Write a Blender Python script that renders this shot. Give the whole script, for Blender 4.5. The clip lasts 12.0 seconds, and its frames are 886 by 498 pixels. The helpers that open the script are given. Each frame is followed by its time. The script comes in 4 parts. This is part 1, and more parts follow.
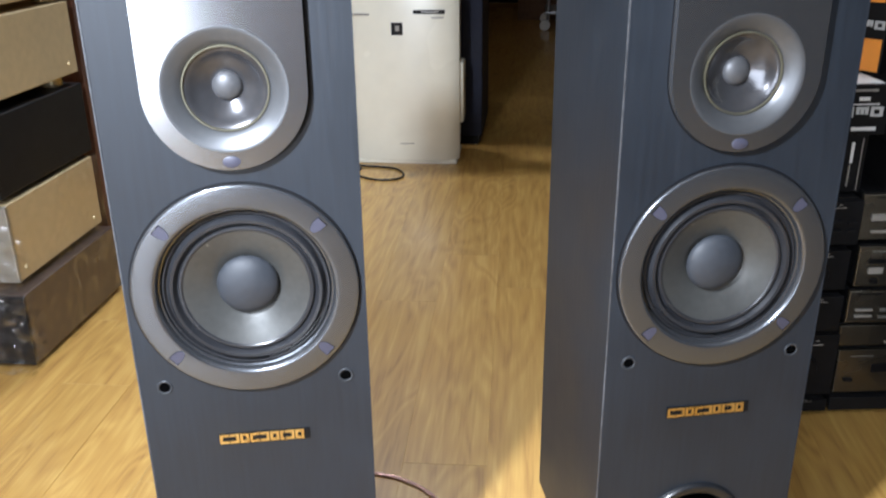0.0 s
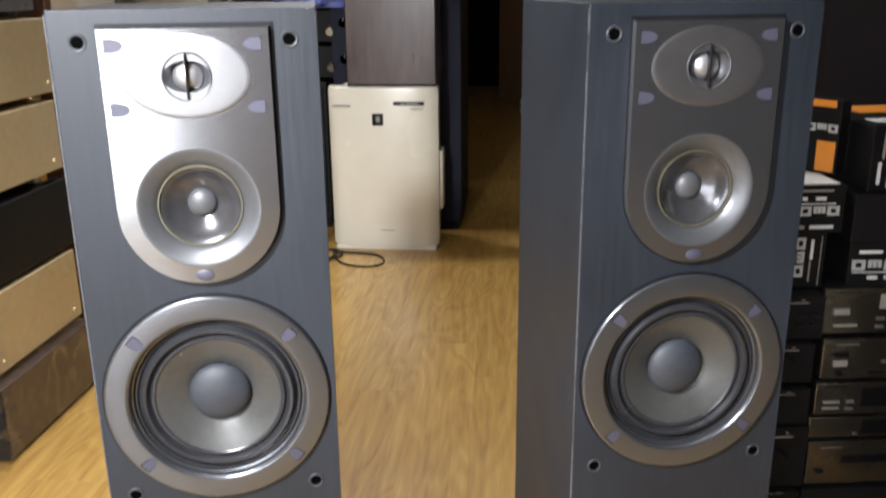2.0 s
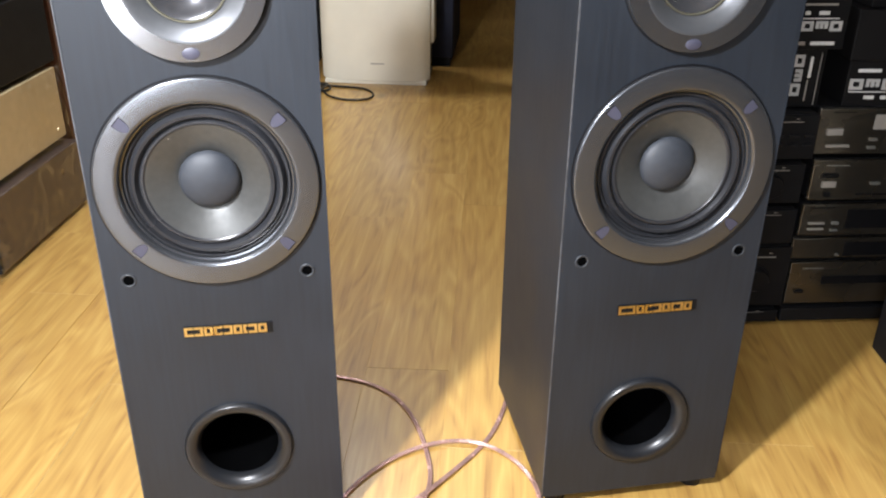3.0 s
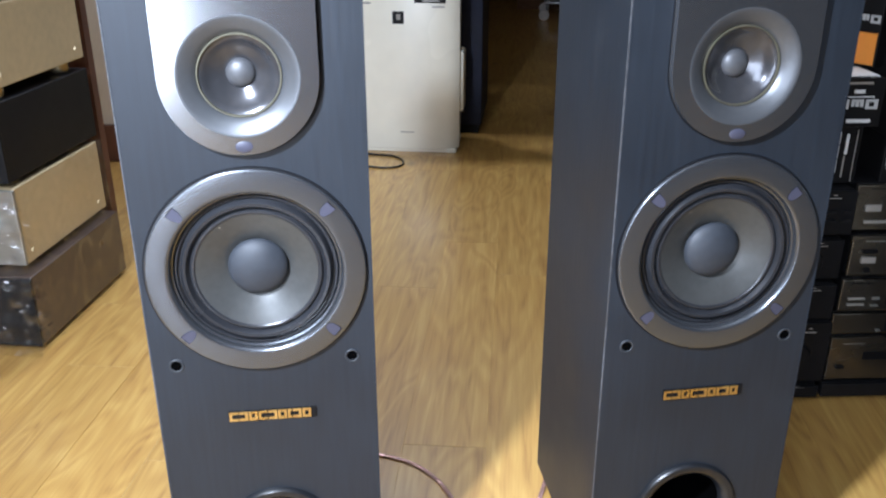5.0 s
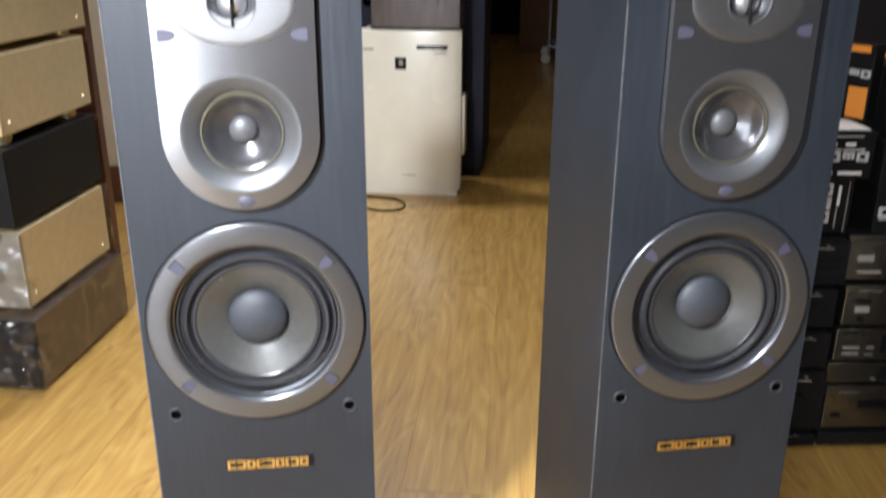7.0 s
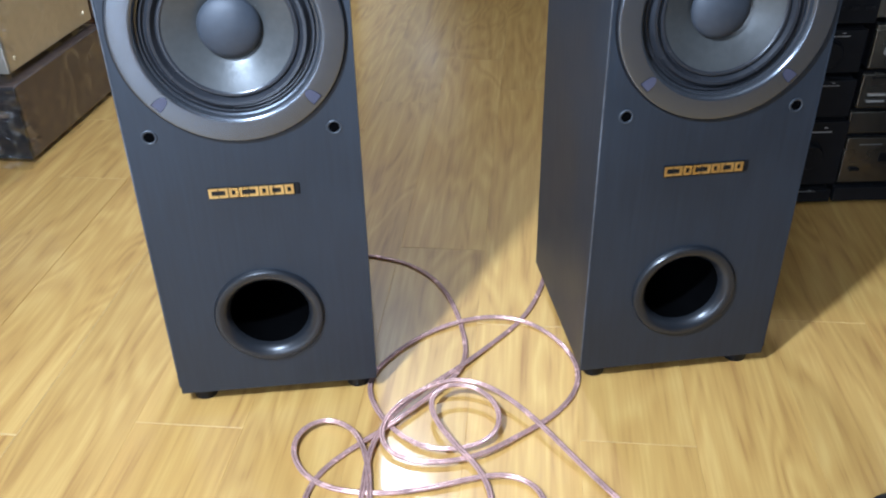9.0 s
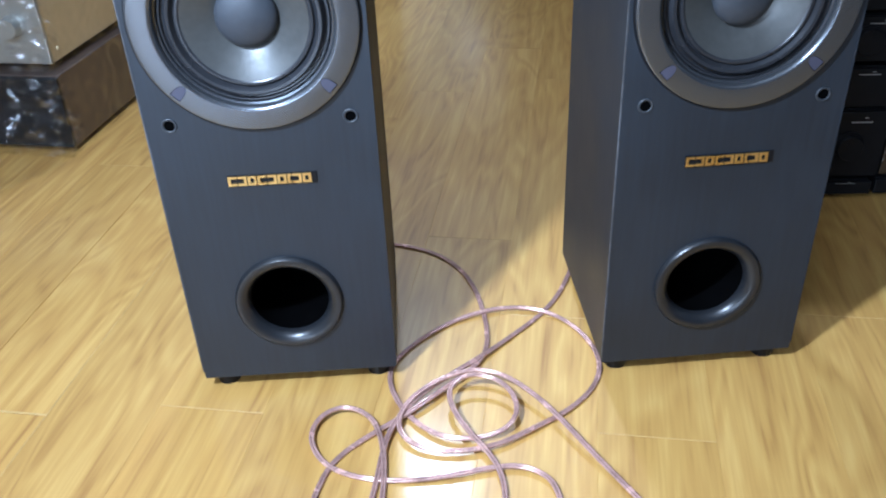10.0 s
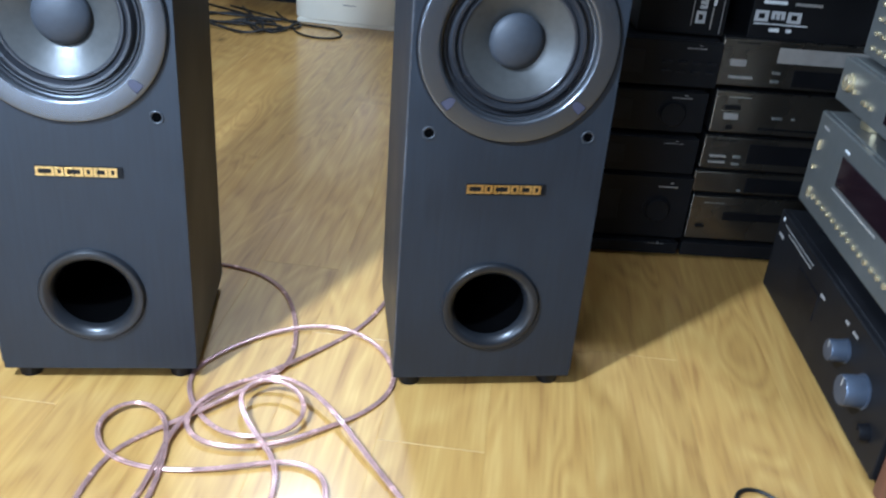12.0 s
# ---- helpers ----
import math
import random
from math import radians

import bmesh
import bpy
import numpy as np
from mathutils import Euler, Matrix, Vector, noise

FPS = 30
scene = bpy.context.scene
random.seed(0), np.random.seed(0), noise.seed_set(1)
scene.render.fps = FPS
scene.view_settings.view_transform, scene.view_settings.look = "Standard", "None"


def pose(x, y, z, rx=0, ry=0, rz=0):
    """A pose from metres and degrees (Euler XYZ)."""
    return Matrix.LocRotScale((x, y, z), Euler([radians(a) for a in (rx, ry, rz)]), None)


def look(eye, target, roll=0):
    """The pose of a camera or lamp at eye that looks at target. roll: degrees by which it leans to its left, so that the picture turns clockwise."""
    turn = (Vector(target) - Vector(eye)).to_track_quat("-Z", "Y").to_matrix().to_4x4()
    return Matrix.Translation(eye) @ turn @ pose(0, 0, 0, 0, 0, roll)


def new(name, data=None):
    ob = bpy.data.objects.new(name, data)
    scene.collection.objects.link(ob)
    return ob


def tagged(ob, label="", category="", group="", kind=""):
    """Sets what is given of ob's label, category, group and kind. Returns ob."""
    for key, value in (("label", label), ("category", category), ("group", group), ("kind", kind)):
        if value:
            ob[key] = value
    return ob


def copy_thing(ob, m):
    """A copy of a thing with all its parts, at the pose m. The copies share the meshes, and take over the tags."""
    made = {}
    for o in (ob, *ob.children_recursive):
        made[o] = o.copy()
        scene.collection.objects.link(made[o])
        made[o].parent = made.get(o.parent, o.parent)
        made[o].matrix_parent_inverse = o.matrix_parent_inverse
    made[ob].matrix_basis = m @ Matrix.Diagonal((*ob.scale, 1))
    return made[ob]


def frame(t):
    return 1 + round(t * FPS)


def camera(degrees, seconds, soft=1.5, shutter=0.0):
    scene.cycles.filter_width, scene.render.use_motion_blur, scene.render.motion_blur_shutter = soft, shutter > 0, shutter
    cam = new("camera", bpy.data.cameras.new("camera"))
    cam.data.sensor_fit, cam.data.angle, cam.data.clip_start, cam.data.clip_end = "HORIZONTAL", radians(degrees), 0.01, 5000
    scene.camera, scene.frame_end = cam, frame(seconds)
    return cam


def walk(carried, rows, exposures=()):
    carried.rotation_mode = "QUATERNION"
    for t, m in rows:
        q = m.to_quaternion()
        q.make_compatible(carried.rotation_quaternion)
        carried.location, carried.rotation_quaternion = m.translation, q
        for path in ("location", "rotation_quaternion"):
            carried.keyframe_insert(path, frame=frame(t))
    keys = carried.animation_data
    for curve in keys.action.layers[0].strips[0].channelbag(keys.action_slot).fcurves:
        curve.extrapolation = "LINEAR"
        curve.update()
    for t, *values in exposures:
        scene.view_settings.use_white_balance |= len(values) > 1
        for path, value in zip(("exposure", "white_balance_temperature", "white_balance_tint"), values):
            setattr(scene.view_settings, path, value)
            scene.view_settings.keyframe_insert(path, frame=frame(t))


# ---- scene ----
cam = camera(54.05, 12.0, soft=2.1, shutter=0.4)
PATH = [
    (0, (0.044, 0.105, 0.773), (-0.167, 1.946, 0.021), -0.7),
    (0.5, (0.044, 0.1, 0.788), (-0.171, 1.973, 0.122), -0.6),
    (1, (0.048, 0.095, 0.799), (-0.155, 1.989, 0.191), -0.6),
    (1.5, (0.058, 0.091, 0.816), (-0.123, 2.009, 0.279), -0.8),
    (1.6, (0.059, 0.091, 0.818), (-0.118, 2.01, 0.287), -0.8),
    (2, (0.064, 0.09, 0.813), (-0.119, 1.992, 0.223), -0.6),
    (2.1, (0.063, 0.089, 0.808), (-0.117, 1.979, 0.18), -0.5),
    (2.5, (0.062, 0.078, 0.757), (-0.1, 1.902, -0.047), 0.3),
    (2.7, (0.062, 0.074, 0.751), (-0.084, 1.872, -0.114), 0.6),
    (4.3, (0.055, 0.081, 0.743), (-0.107, 1.847, -0.181), 0.3),
    (4.5, (0.051, 0.08, 0.761), (-0.129, 1.868, -0.116), 0.2),
    (5, (0.038, 0.08, 0.778), (-0.163, 1.913, 0.003), -0.1),
    (5.5, (0.041, 0.072, 0.796), (-0.168, 1.931, 0.089), -0.5),
    (6, (0.042, 0.071, 0.805), (-0.173, 1.956, 0.173), -0.5),
    (6.3, (0.045, 0.065, 0.821), (-0.17, 1.966, 0.24), -0.5),
    (6.5, (0.045, 0.066, 0.823), (-0.17, 1.97, 0.249), -0.5),
    (6.8, (0.047, 0.067, 0.816), (-0.166, 1.956, 0.196), -0.3),
    (7, (0.045, 0.069, 0.799), (-0.165, 1.932, 0.104), 0.2),
    (7.5, (0.053, 0.084, 0.733), (-0.145, 1.854, -0.177), 1.0),
    (7.7, (0.052, 0.088, 0.724), (-0.133, 1.834, -0.233), 1.3),
    (9.3, (0.071, 0.087, 0.675), (-0.176, 1.763, -0.388), -2.0),
    (9.5, (0.077, 0.089, 0.678), (-0.2, 1.76, -0.386), -2.4),
    (10, (0.099, 0.093, 0.676), (-0.238, 1.744, -0.402), -2.6),
    (10.5, (0.12, 0.093, 0.673), (-0.08, 1.758, -0.416), -1.2),
    (11, (0.11, 0.047, 0.693), (0.007, 1.755, -0.343), -0.2),
    (11.5, (0.149, 0.031, 0.674), (0.046, 1.764, -0.321), 1.7),
    (12, (0.25, 0.019, 0.649), (0.079, 1.789, -0.266), 4.7),
]
EXPO = [
    (0.0, 0.0, 6000, 14), (0.6, 0.0, 6400, 14), (1.5, -0.05, 6800, 15), (2.2, 0.0, 6600, 16), (2.7, 0.05, 6650, 16), (4.3, -0.06, 5200, 14), (4.6, -0.06, 5250, 15), (5.3, 0.0, 5950, 14), (6.5, 0.0, 6300, 14),
    (7.5, 0.08, 6500, 16), (7.9, 0.05, 6350, 15), (9.3, -0.25, 5000, 11), (10.5, -0.24, 5000, 10), (12.0, -0.16, 4950, 9),
]
walk(cam, [(t, look(eye, target, roll)) for t, eye, target, roll in PATH], EXPO)

# ---- world and light ----
world = bpy.data.worlds.new("room_air")
scene.world = world
world.use_nodes = True
world.node_tree.nodes["Background"].inputs[0].default_value = (0.75, 0.85, 1.0, 1)
world.node_tree.nodes["Background"].inputs[1].default_value = 0.02


def area_lamp(name, at, aim, sx, sy, watts, color):
    data = bpy.data.lights.new(name, "AREA")
    data.shape, data.size, data.size_y = "RECTANGLE", sx, sy
    data.energy, data.color = watts, color
    ob = new(name, data)
    ob.matrix_world = look(at, aim)
    return ob


CEIL = 2.6
WORK_LAMP = area_lamp("work_lamp", (-0.41, 0.10, 1.12), (0.15, 1.15, 0.1), 0.07, 0.07, 17, (0.90, 0.96, 1.0))
WORK_LAMP.data.spread = radians(114)
# added fill under the ceiling, brightens purifier and amplifier stack; no known fixture
FILL_FRONT = area_lamp("fill_lamp_front", (-0.15, 0.80, CEIL - 0.05), (-0.15, 0.801, 0), 1.1, 0.5, 7, (0.90, 0.96, 1.0))
LAMP_BACK = area_lamp("ceiling_lamp_back", (-0.60, 2.95, CEIL - 0.05), (-0.25, 1.45, 0), 0.22, 0.22, 13, (0.95, 0.98, 1.0))
LAMP_BACK.data.spread = radians(95)
# daylight from the glazed shop door behind the camera
DOOR_LIGHT = area_lamp("door_daylight", (-0.49, -1.57, 1.10), (-0.49, 0, 1.10), 0.68, 2.0, 55, (0.88, 0.95, 1.0))


# ---- materials ----
def ramp(nt, stops):
    n = nt.nodes.new("ShaderNodeValToRGB")
    while len(n.color_ramp.elements) < len(stops):
        n.color_ramp.elements.new(0.5)
    for e, (p, c) in zip(n.color_ramp.elements, stops):
        e.position, e.color = p, (*c, 1)
    return n


def mat(name, color, rough=0.5, metal=0.0, vary=0.12, scale=40.0, stretch=(1, 1, 1), bump=0.0, dust=0.0, rvary=0.1, coat=0.0, spec=0.5):
    """A surface with fine grain and broad uneven wear."""
    m = bpy.data.materials.new(name)
    m.use_nodes = True
    nt = m.node_tree
    b = nt.nodes["Principled BSDF"]
    tc = nt.nodes.new("ShaderNodeTexCoord")
    mp = nt.nodes.new("ShaderNodeMapping")
    mp.inputs["Scale"].default_value = stretch
    nt.links.new(tc.outputs["Object"], mp.inputs[0])
    fine = nt.nodes.new("ShaderNodeTexNoise")
    fine.inputs["Scale"].default_value, fine.inputs["Detail"].default_value = scale, 6
    nt.links.new(mp.outputs[0], fine.inputs[0])
    broad = nt.nodes.new("ShaderNodeTexNoise")
    broad.inputs["Scale"].default_value, broad.inputs["Detail"].default_value = scale / 9, 3
    nt.links.new(tc.outputs["Object"], broad.inputs[0])
    mix = nt.nodes.new("ShaderNodeMath")
    mix.operation = "ADD"
    nt.links.new(fine.outputs[0], mix.inputs[0])
    nt.links.new(broad.outputs[0], mix.inputs[1])
    half = nt.nodes.new("ShaderNodeMath")
    half.operation = "MULTIPLY"
    half.inputs[1].default_value = 0.5
    nt.links.new(mix.outputs[0], half.inputs[0])
    lo = tuple(max(0, c * (1 - vary * 2)) for c in color)
    hi = tuple(min(1, c * (1 + vary * 2)) for c in color)
    r = ramp(nt, [(0.3, lo), (0.7, hi)])
    nt.links.new(half.outputs[0], r.inputs[0])
    nt.links.new(r.outputs[0], b.inputs["Base Color"])
    if dust:
        # a few pale specks of dust
        vor = nt.nodes.new("ShaderNodeTexVoronoi")
        vor.inputs["Scale"].default_value = 190
        nt.links.new(tc.outputs["Object"], vor.inputs[0])
        near = nt.nodes.new("ShaderNodeMapRange")
        near.inputs[1].default_value, near.inputs[2].default_value, near.inputs[3].default_value, near.inputs[4].default_value = 0.12, 0.24, dust, 0.0
        nt.links.new(vor.outputs["Distance"], near.inputs[0])
        few = nt.nodes.new("ShaderNodeMath")
        few.operation = "GREATER_THAN"
        few.inputs[1].default_value = 0.93
        nt.links.new(vor.outputs["Color"], few.inputs[0])
        amount = nt.nodes.new("ShaderNodeMath")
        amount.operation = "MULTIPLY"
        nt.links.new(near.outputs[0], amount.inputs[0])
        nt.links.new(few.outputs[0], amount.inputs[1])
        speck = nt.nodes.new("ShaderNodeMix")
        speck.data_type = "RGBA"
        speck.inputs[7].default_value = (0.62, 0.60, 0.55, 1)
        nt.links.new(amount.outputs[0], speck.inputs[0])
        nt.links.new(r.outputs[0], speck.inputs[6])
        nt.links.new(speck.outputs[2], b.inputs["Base Color"])
    rr = nt.nodes.new("ShaderNodeMapRange")
    rr.inputs[3].default_value, rr.inputs[4].default_value = max(0.02, rough - rvary), min(1, rough + rvary)
    rr.inputs[1].default_value, rr.inputs[2].default_value = 0.3, 0.7
    nt.links.new(broad.outputs[0], rr.inputs[0])
    nt.links.new(rr.outputs[0], b.inputs["Roughness"])
    b.inputs["Metallic"].default_value = metal
    b.inputs["Coat Weight"].default_value = coat
    b.inputs["Specular IOR Level"].default_value = spec
    if bump:
        bp = nt.nodes.new("ShaderNodeBump")
        bp.inputs["Strength"].default_value, bp.inputs["Distance"].default_value = bump, 0.002
        nt.links.new(fine.outputs[0], bp.inputs["Height"])
        nt.links.new(bp.outputs[0], b.inputs["Normal"])
    return m


def floor_material():
    """Glossy oak laminate: each plank its own tone and grain."""
    m = bpy.data.materials.new("oak_laminate")
    m.use_nodes = True
    nt = m.node_tree
    b = nt.nodes["Principled BSDF"]
    L = nt.links.new
    tc = nt.nodes.new("ShaderNodeTexCoord")
    oi = nt.nodes.new("ShaderNodeObjectInfo")
    sh = nt.nodes.new("ShaderNodeVectorMath")
    sh.operation = "MULTIPLY_ADD"
    sh.inputs[1].default_value = (1, 1, 1)
    cmb = nt.nodes.new("ShaderNodeCombineXYZ")
    mul = nt.nodes.new("ShaderNodeMath")
    mul.operation = "MULTIPLY"
    mul.inputs[1].default_value = 37.0
    L(oi.outputs["Random"], mul.inputs[0])
    L(mul.outputs[0], cmb.inputs[0])
    L(mul.outputs[0], cmb.inputs[1])
    L(tc.outputs["Object"], sh.inputs[0])
    L(cmb.outputs[0], sh.inputs[2])

    def noise_at(stretch, scale, detail, dist=0.0):
        mp = nt.nodes.new("ShaderNodeMapping")
        mp.inputs["Scale"].default_value = stretch
        L(sh.outputs[0], mp.inputs[0])
        n = nt.nodes.new("ShaderNodeTexNoise")
        n.inputs["Scale"].default_value, n.inputs["Detail"].default_value, n.inputs["Distortion"].default_value = scale, detail, dist
        L(mp.outputs[0], n.inputs[0])
        return n

    grain = noise_at((10, 0.55, 1), 6, 6, 0.8)
    figure = noise_at((3.6, 0.50, 1), 3.0, 2, 1.0)
    broad = noise_at((1, 1, 1), 1.7, 2)
    wv = nt.nodes.new("ShaderNodeMath")
    wv.operation = "MULTIPLY"
    wv.inputs[1].default_value = 46.0
    L(figure.outputs[0], wv.inputs[0])
    swirl = nt.nodes.new("ShaderNodeMath")
    swirl.operation = "ADD"
    L(wv.outputs[0], swirl.inputs[0])
    sn = nt.nodes.new("ShaderNodeMath")
    sn.operation = "SINE"
    L(swirl.outputs[0], sn.inputs[0])
    a1 = nt.nodes.new("ShaderNodeMath")
    a1.operation = "MULTIPLY_ADD"
    a1.inputs[1].default_value = 0.085
    L(sn.outputs[0], a1.inputs[0])
    fine = noise_at((46, 1.6, 1), 6, 3, 0.4)
    both = nt.nodes.new("ShaderNodeMath")
    both.operation = "MULTIPLY_ADD"
    both.inputs[1].default_value = 0.34
    less = nt.nodes.new("ShaderNodeMath")
    less.operation = "MULTIPLY"
    less.inputs[1].default_value = 0.70
    L(grain.outputs[0], less.inputs[0])
    L(fine.outputs[0], both.inputs[0])
    L(less.outputs[0], both.inputs[2])
    L(both.outputs[0], a1.inputs[2])
    col = ramp(nt, [(0.26, (0.325, 0.167, 0.042)), (0.43, (0.45, 0.257, 0.065)), (0.58, (0.505, 0.302, 0.079)), (0.74, (0.58, 0.366, 0.106))])
    L(a1.outputs[0], col.inputs[0])
    # knots: small dark eyes, few and far between
    mpk = nt.nodes.new("ShaderNodeMapping")
    mpk.inputs["Scale"].default_value = (1.0, 0.55, 1)
    L(sh.outputs[0], mpk.inputs[0])
    vor = nt.nodes.new("ShaderNodeTexVoronoi")
    vor.inputs["Scale"].default_value = 5.2
    L(mpk.outputs[0], vor.inputs[0])
    eye = nt.nodes.new("ShaderNodeMapRange")
    eye.inputs[1].default_value, eye.inputs[2].default_value, eye.inputs[3].default_value, eye.inputs[4].default_value = 0.015, 0.10, 0.50, 1.0
    L(vor.outputs["Distance"], eye.inputs[0])
    # the figure bends round each knot
    bend = nt.nodes.new("ShaderNodeMapRange")
    bend.interpolation_type = "SMOOTHSTEP"
    bend.inputs[1].default_value, bend.inputs[2].default_value, bend.inputs[3].default_value, bend.inputs[4].default_value = 0.0, 0.55, 16.0, 0.0
    L(vor.outputs["Distance"], bend.inputs[0])
    L(bend.outputs[0], swirl.inputs[1])
    dark = nt.nodes.new("ShaderNodeMix")
    dark.data_type, dark.blend_type = "RGBA", "MULTIPLY"
    dark.inputs[0].default_value = 1.0
    L(col.outputs[0], dark.inputs[6])
    L(eye.outputs[0], dark.inputs[7])
    hsv = nt.nodes.new("ShaderNodeHueSaturation")
    v = nt.nodes.new("ShaderNodeMapRange")
    v.inputs[3].default_value, v.inputs[4].default_value = 0.93, 1.06
    L(oi.outputs["Random"], v.inputs[0])
    L(v.outputs[0], hsv.inputs["Value"])
    L(dark.outputs[2], hsv.inputs["Color"])
    L(hsv.outputs[0], b.inputs["Base Color"])
    rr = nt.nodes.new("ShaderNodeMapRange")
    rr.inputs[3].default_value, rr.inputs[4].default_value = 0.34, 0.46
    b.inputs["Coat Weight"].default_value, b.inputs["Coat Roughness"].default_value = 0.5, 0.13
    L(broad.outputs[0], rr.inputs[0])
    L(rr.outputs[0], b.inputs["Roughness"])
    bp = nt.nodes.new("ShaderNodeBump")
    bp.inputs["Strength"].default_value, bp.inputs["Distance"].default_value = 0.12, 0.001
    L(grain.outputs[0], bp.inputs["Height"])
    L(bp.outputs[0], b.inputs["Normal"])
    return m


def film_material(name, rough=0.1, least=0.03, most=0.22):
    """Thin clear film: see-through, with a creased gloss."""
    m = bpy.data.materials.new(name)
    m.use_nodes = True
    nt = m.node_tree
    nt.nodes.remove(nt.nodes["Principled BSDF"])
    gloss = nt.nodes.new("ShaderNodeBsdfGlossy")
    gloss.inputs["Color"].default_value = (0.85, 0.86, 0.9, 1)
    gloss.inputs["Roughness"].default_value = rough
    tr = nt.nodes.new("ShaderNodeBsdfTransparent")
    mx = nt.nodes.new("ShaderNodeMixShader")
    n = nt.nodes.new("ShaderNodeTexNoise")
    n.inputs["Scale"].default_value, n.inputs["Detail"].default_value, n.inputs["Distortion"].default_value = 17, 4, 2.5
    tc = nt.nodes.new("ShaderNodeTexCoord")
    nt.links.new(tc.outputs["Object"], n.inputs[0])
    r = nt.nodes.new("ShaderNodeMapRange")
    r.inputs[1].default_value, r.inputs[2].default_value = 0.46, 0.72
    r.inputs[3].default_value, r.inputs[4].default_value = least, most
    nt.links.new(n.outputs[0], r.inputs[0])
    bp = nt.nodes.new("ShaderNodeBump")
    bp.inputs["Strength"].default_value, bp.inputs["Distance"].default_value = 0.35, 0.004
    nt.links.new(n.outputs[0], bp.inputs["Height"])
    nt.links.new(bp.outputs[0], gloss.inputs["Normal"])
    nt.links.new(r.outputs[0], mx.inputs[0])
    nt.links.new(tr.outputs[0], mx.inputs[1])
    nt.links.new(gloss.outputs[0], mx.inputs[2])
    nt.links.new(mx.outputs[0], nt.nodes["Material Output"].inputs[0])
    return m


M_FLOOR = floor_material()
# pale colour stands in for light caught along plank edges
M_EDGE_GLINT = mat("plank_edge_glint", (0.52, 0.35, 0.13), 0.4, vary=0.15, scale=60)
M_SUB = mat("dark_underlay", (0.28, 0.165, 0.06), 0.7)
M_VINYL = mat("black_ash_vinyl", (0.0116, 0.0154, 0.0214), 0.48, vary=0.15, scale=48, stretch=(4, 4, 0.28), spec=0.46, bump=0.10, rvary=0.07)
M_EDGE = mat("worn_vinyl_edge", (0.060, 0.062, 0.067), 0.6, vary=0.4, scale=120)
M_PLATE = mat("silver_grey_plastic", (0.27, 0.275, 0.285), 0.18, 0.92, vary=0.01, scale=90, rvary=0.002)
M_BOWL = mat("satin_grey_bowl", (0.108, 0.112, 0.118), 0.40, 0.62, vary=0.03, scale=200, rvary=0.02)
M_OVAL = mat("pale_silver_plastic", (0.25, 0.253, 0.26), 0.36, 0.92, vary=0.02, scale=300, rvary=0.02)
M_RING = mat("grey_plastic_trim", (0.140, 0.148, 0.162), 0.24, 0.84, vary=0.02, scale=240, rvary=0.015)
M_RUBBER = mat("black_rubber", (0.020, 0.021, 0.024), 0.30, vary=0.15)
M_CONE = mat("grey_pulp_cone", (0.066, 0.067, 0.064), 0.36, 0.4, vary=0.08, scale=160, bump=0.08, rvary=0.03, dust=0.30)
M_CAP = mat("dark_cap", (0.026, 0.030, 0.037), 0.58, vary=0.1, scale=160)
M_MIDCONE = mat("glossy_mid_cone", (0.080, 0.080, 0.085), 0.23, 0.65, vary=0.12, scale=90)
M_GOLDRING = mat("brass_gasket", (0.13, 0.122, 0.085), 0.42, 0.5)
M_MIDCAP = mat("dull_grey_cap", (0.075, 0.076, 0.080), 0.46, 0.3, vary=0.08, scale=160)
M_TWEET = mat("tweeter_metal", (0.33, 0.33, 0.34), 0.38, 0.8)
M_BLACK = mat("black_plastic", (0.006, 0.006, 0.007), 0.45, spec=0.18)
# near-zero colour, no gloss: the shade inside holes and gaps is painted
M_HOLE_SHADE = mat("hole_shade_black", (0.0015, 0.0015, 0.0016), 0.9, spec=0.0)
M_PETAL = mat("violet_screw_cap", (0.046, 0.046, 0.068), 0.45, vary=0.08)
M_SOCKET = mat("grey_socket", (0.030, 0.033, 0.038), 0.45, spec=0.4)
M_GOLD = mat("gold_badge", (0.68, 0.47, 0.17), 0.32, 0.95, vary=0.1, scale=400)
M_PORT = mat("satin_black_port", (0.011, 0.012, 0.014), 0.32, rvary=0.03)
M_CREAM = mat("cream_plastic", (0.87, 0.84, 0.71), 0.26, vary=0.03, scale=14)
M_WALL = mat("cream_wall_paint", (0.80, 0.76, 0.68), 0.8, vary=0.05, scale=10)
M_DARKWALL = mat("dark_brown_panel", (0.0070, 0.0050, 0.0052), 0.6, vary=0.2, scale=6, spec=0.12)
M_CEIL = mat("white_ceiling_paint", (0.75, 0.75, 0.74), 0.9, vary=0.04, scale=6)
M_BROWN = mat("red_brown_wood", (0.14, 0.055, 0.030), 0.45, vary=0.25, scale=20, stretch=(4, 4, 0.3))
M_BOXWOOD = mat("worn_walnut_veneer", (0.088, 0.062, 0.054), 0.27, vary=0.2, scale=14, stretch=(3, 3, 0.6), bump=0.08)
M_CHAMP = mat("champagne_metal", (0.63, 0.50, 0.285), 0.42, 0.25, vary=0.05, scale=60)
M_SILVER = mat("champagne_grey_panel", (0.122, 0.107, 0.085), 0.28, 0.85, vary=0.06, scale=60)
M_BRIGHT = mat("bright_silver_panel", (0.38, 0.385, 0.36), 0.32, 0.7, vary=0.05, scale=60)
M_RECEIVER = mat("grey_silver_panel", (0.165, 0.169, 0.156), 0.36, 0.55, vary=0.05, scale=60)
M_BLACKMET = mat("black_metal_case", (0.008, 0.008, 0.009), 0.50, vary=0.2, spec=0.22)
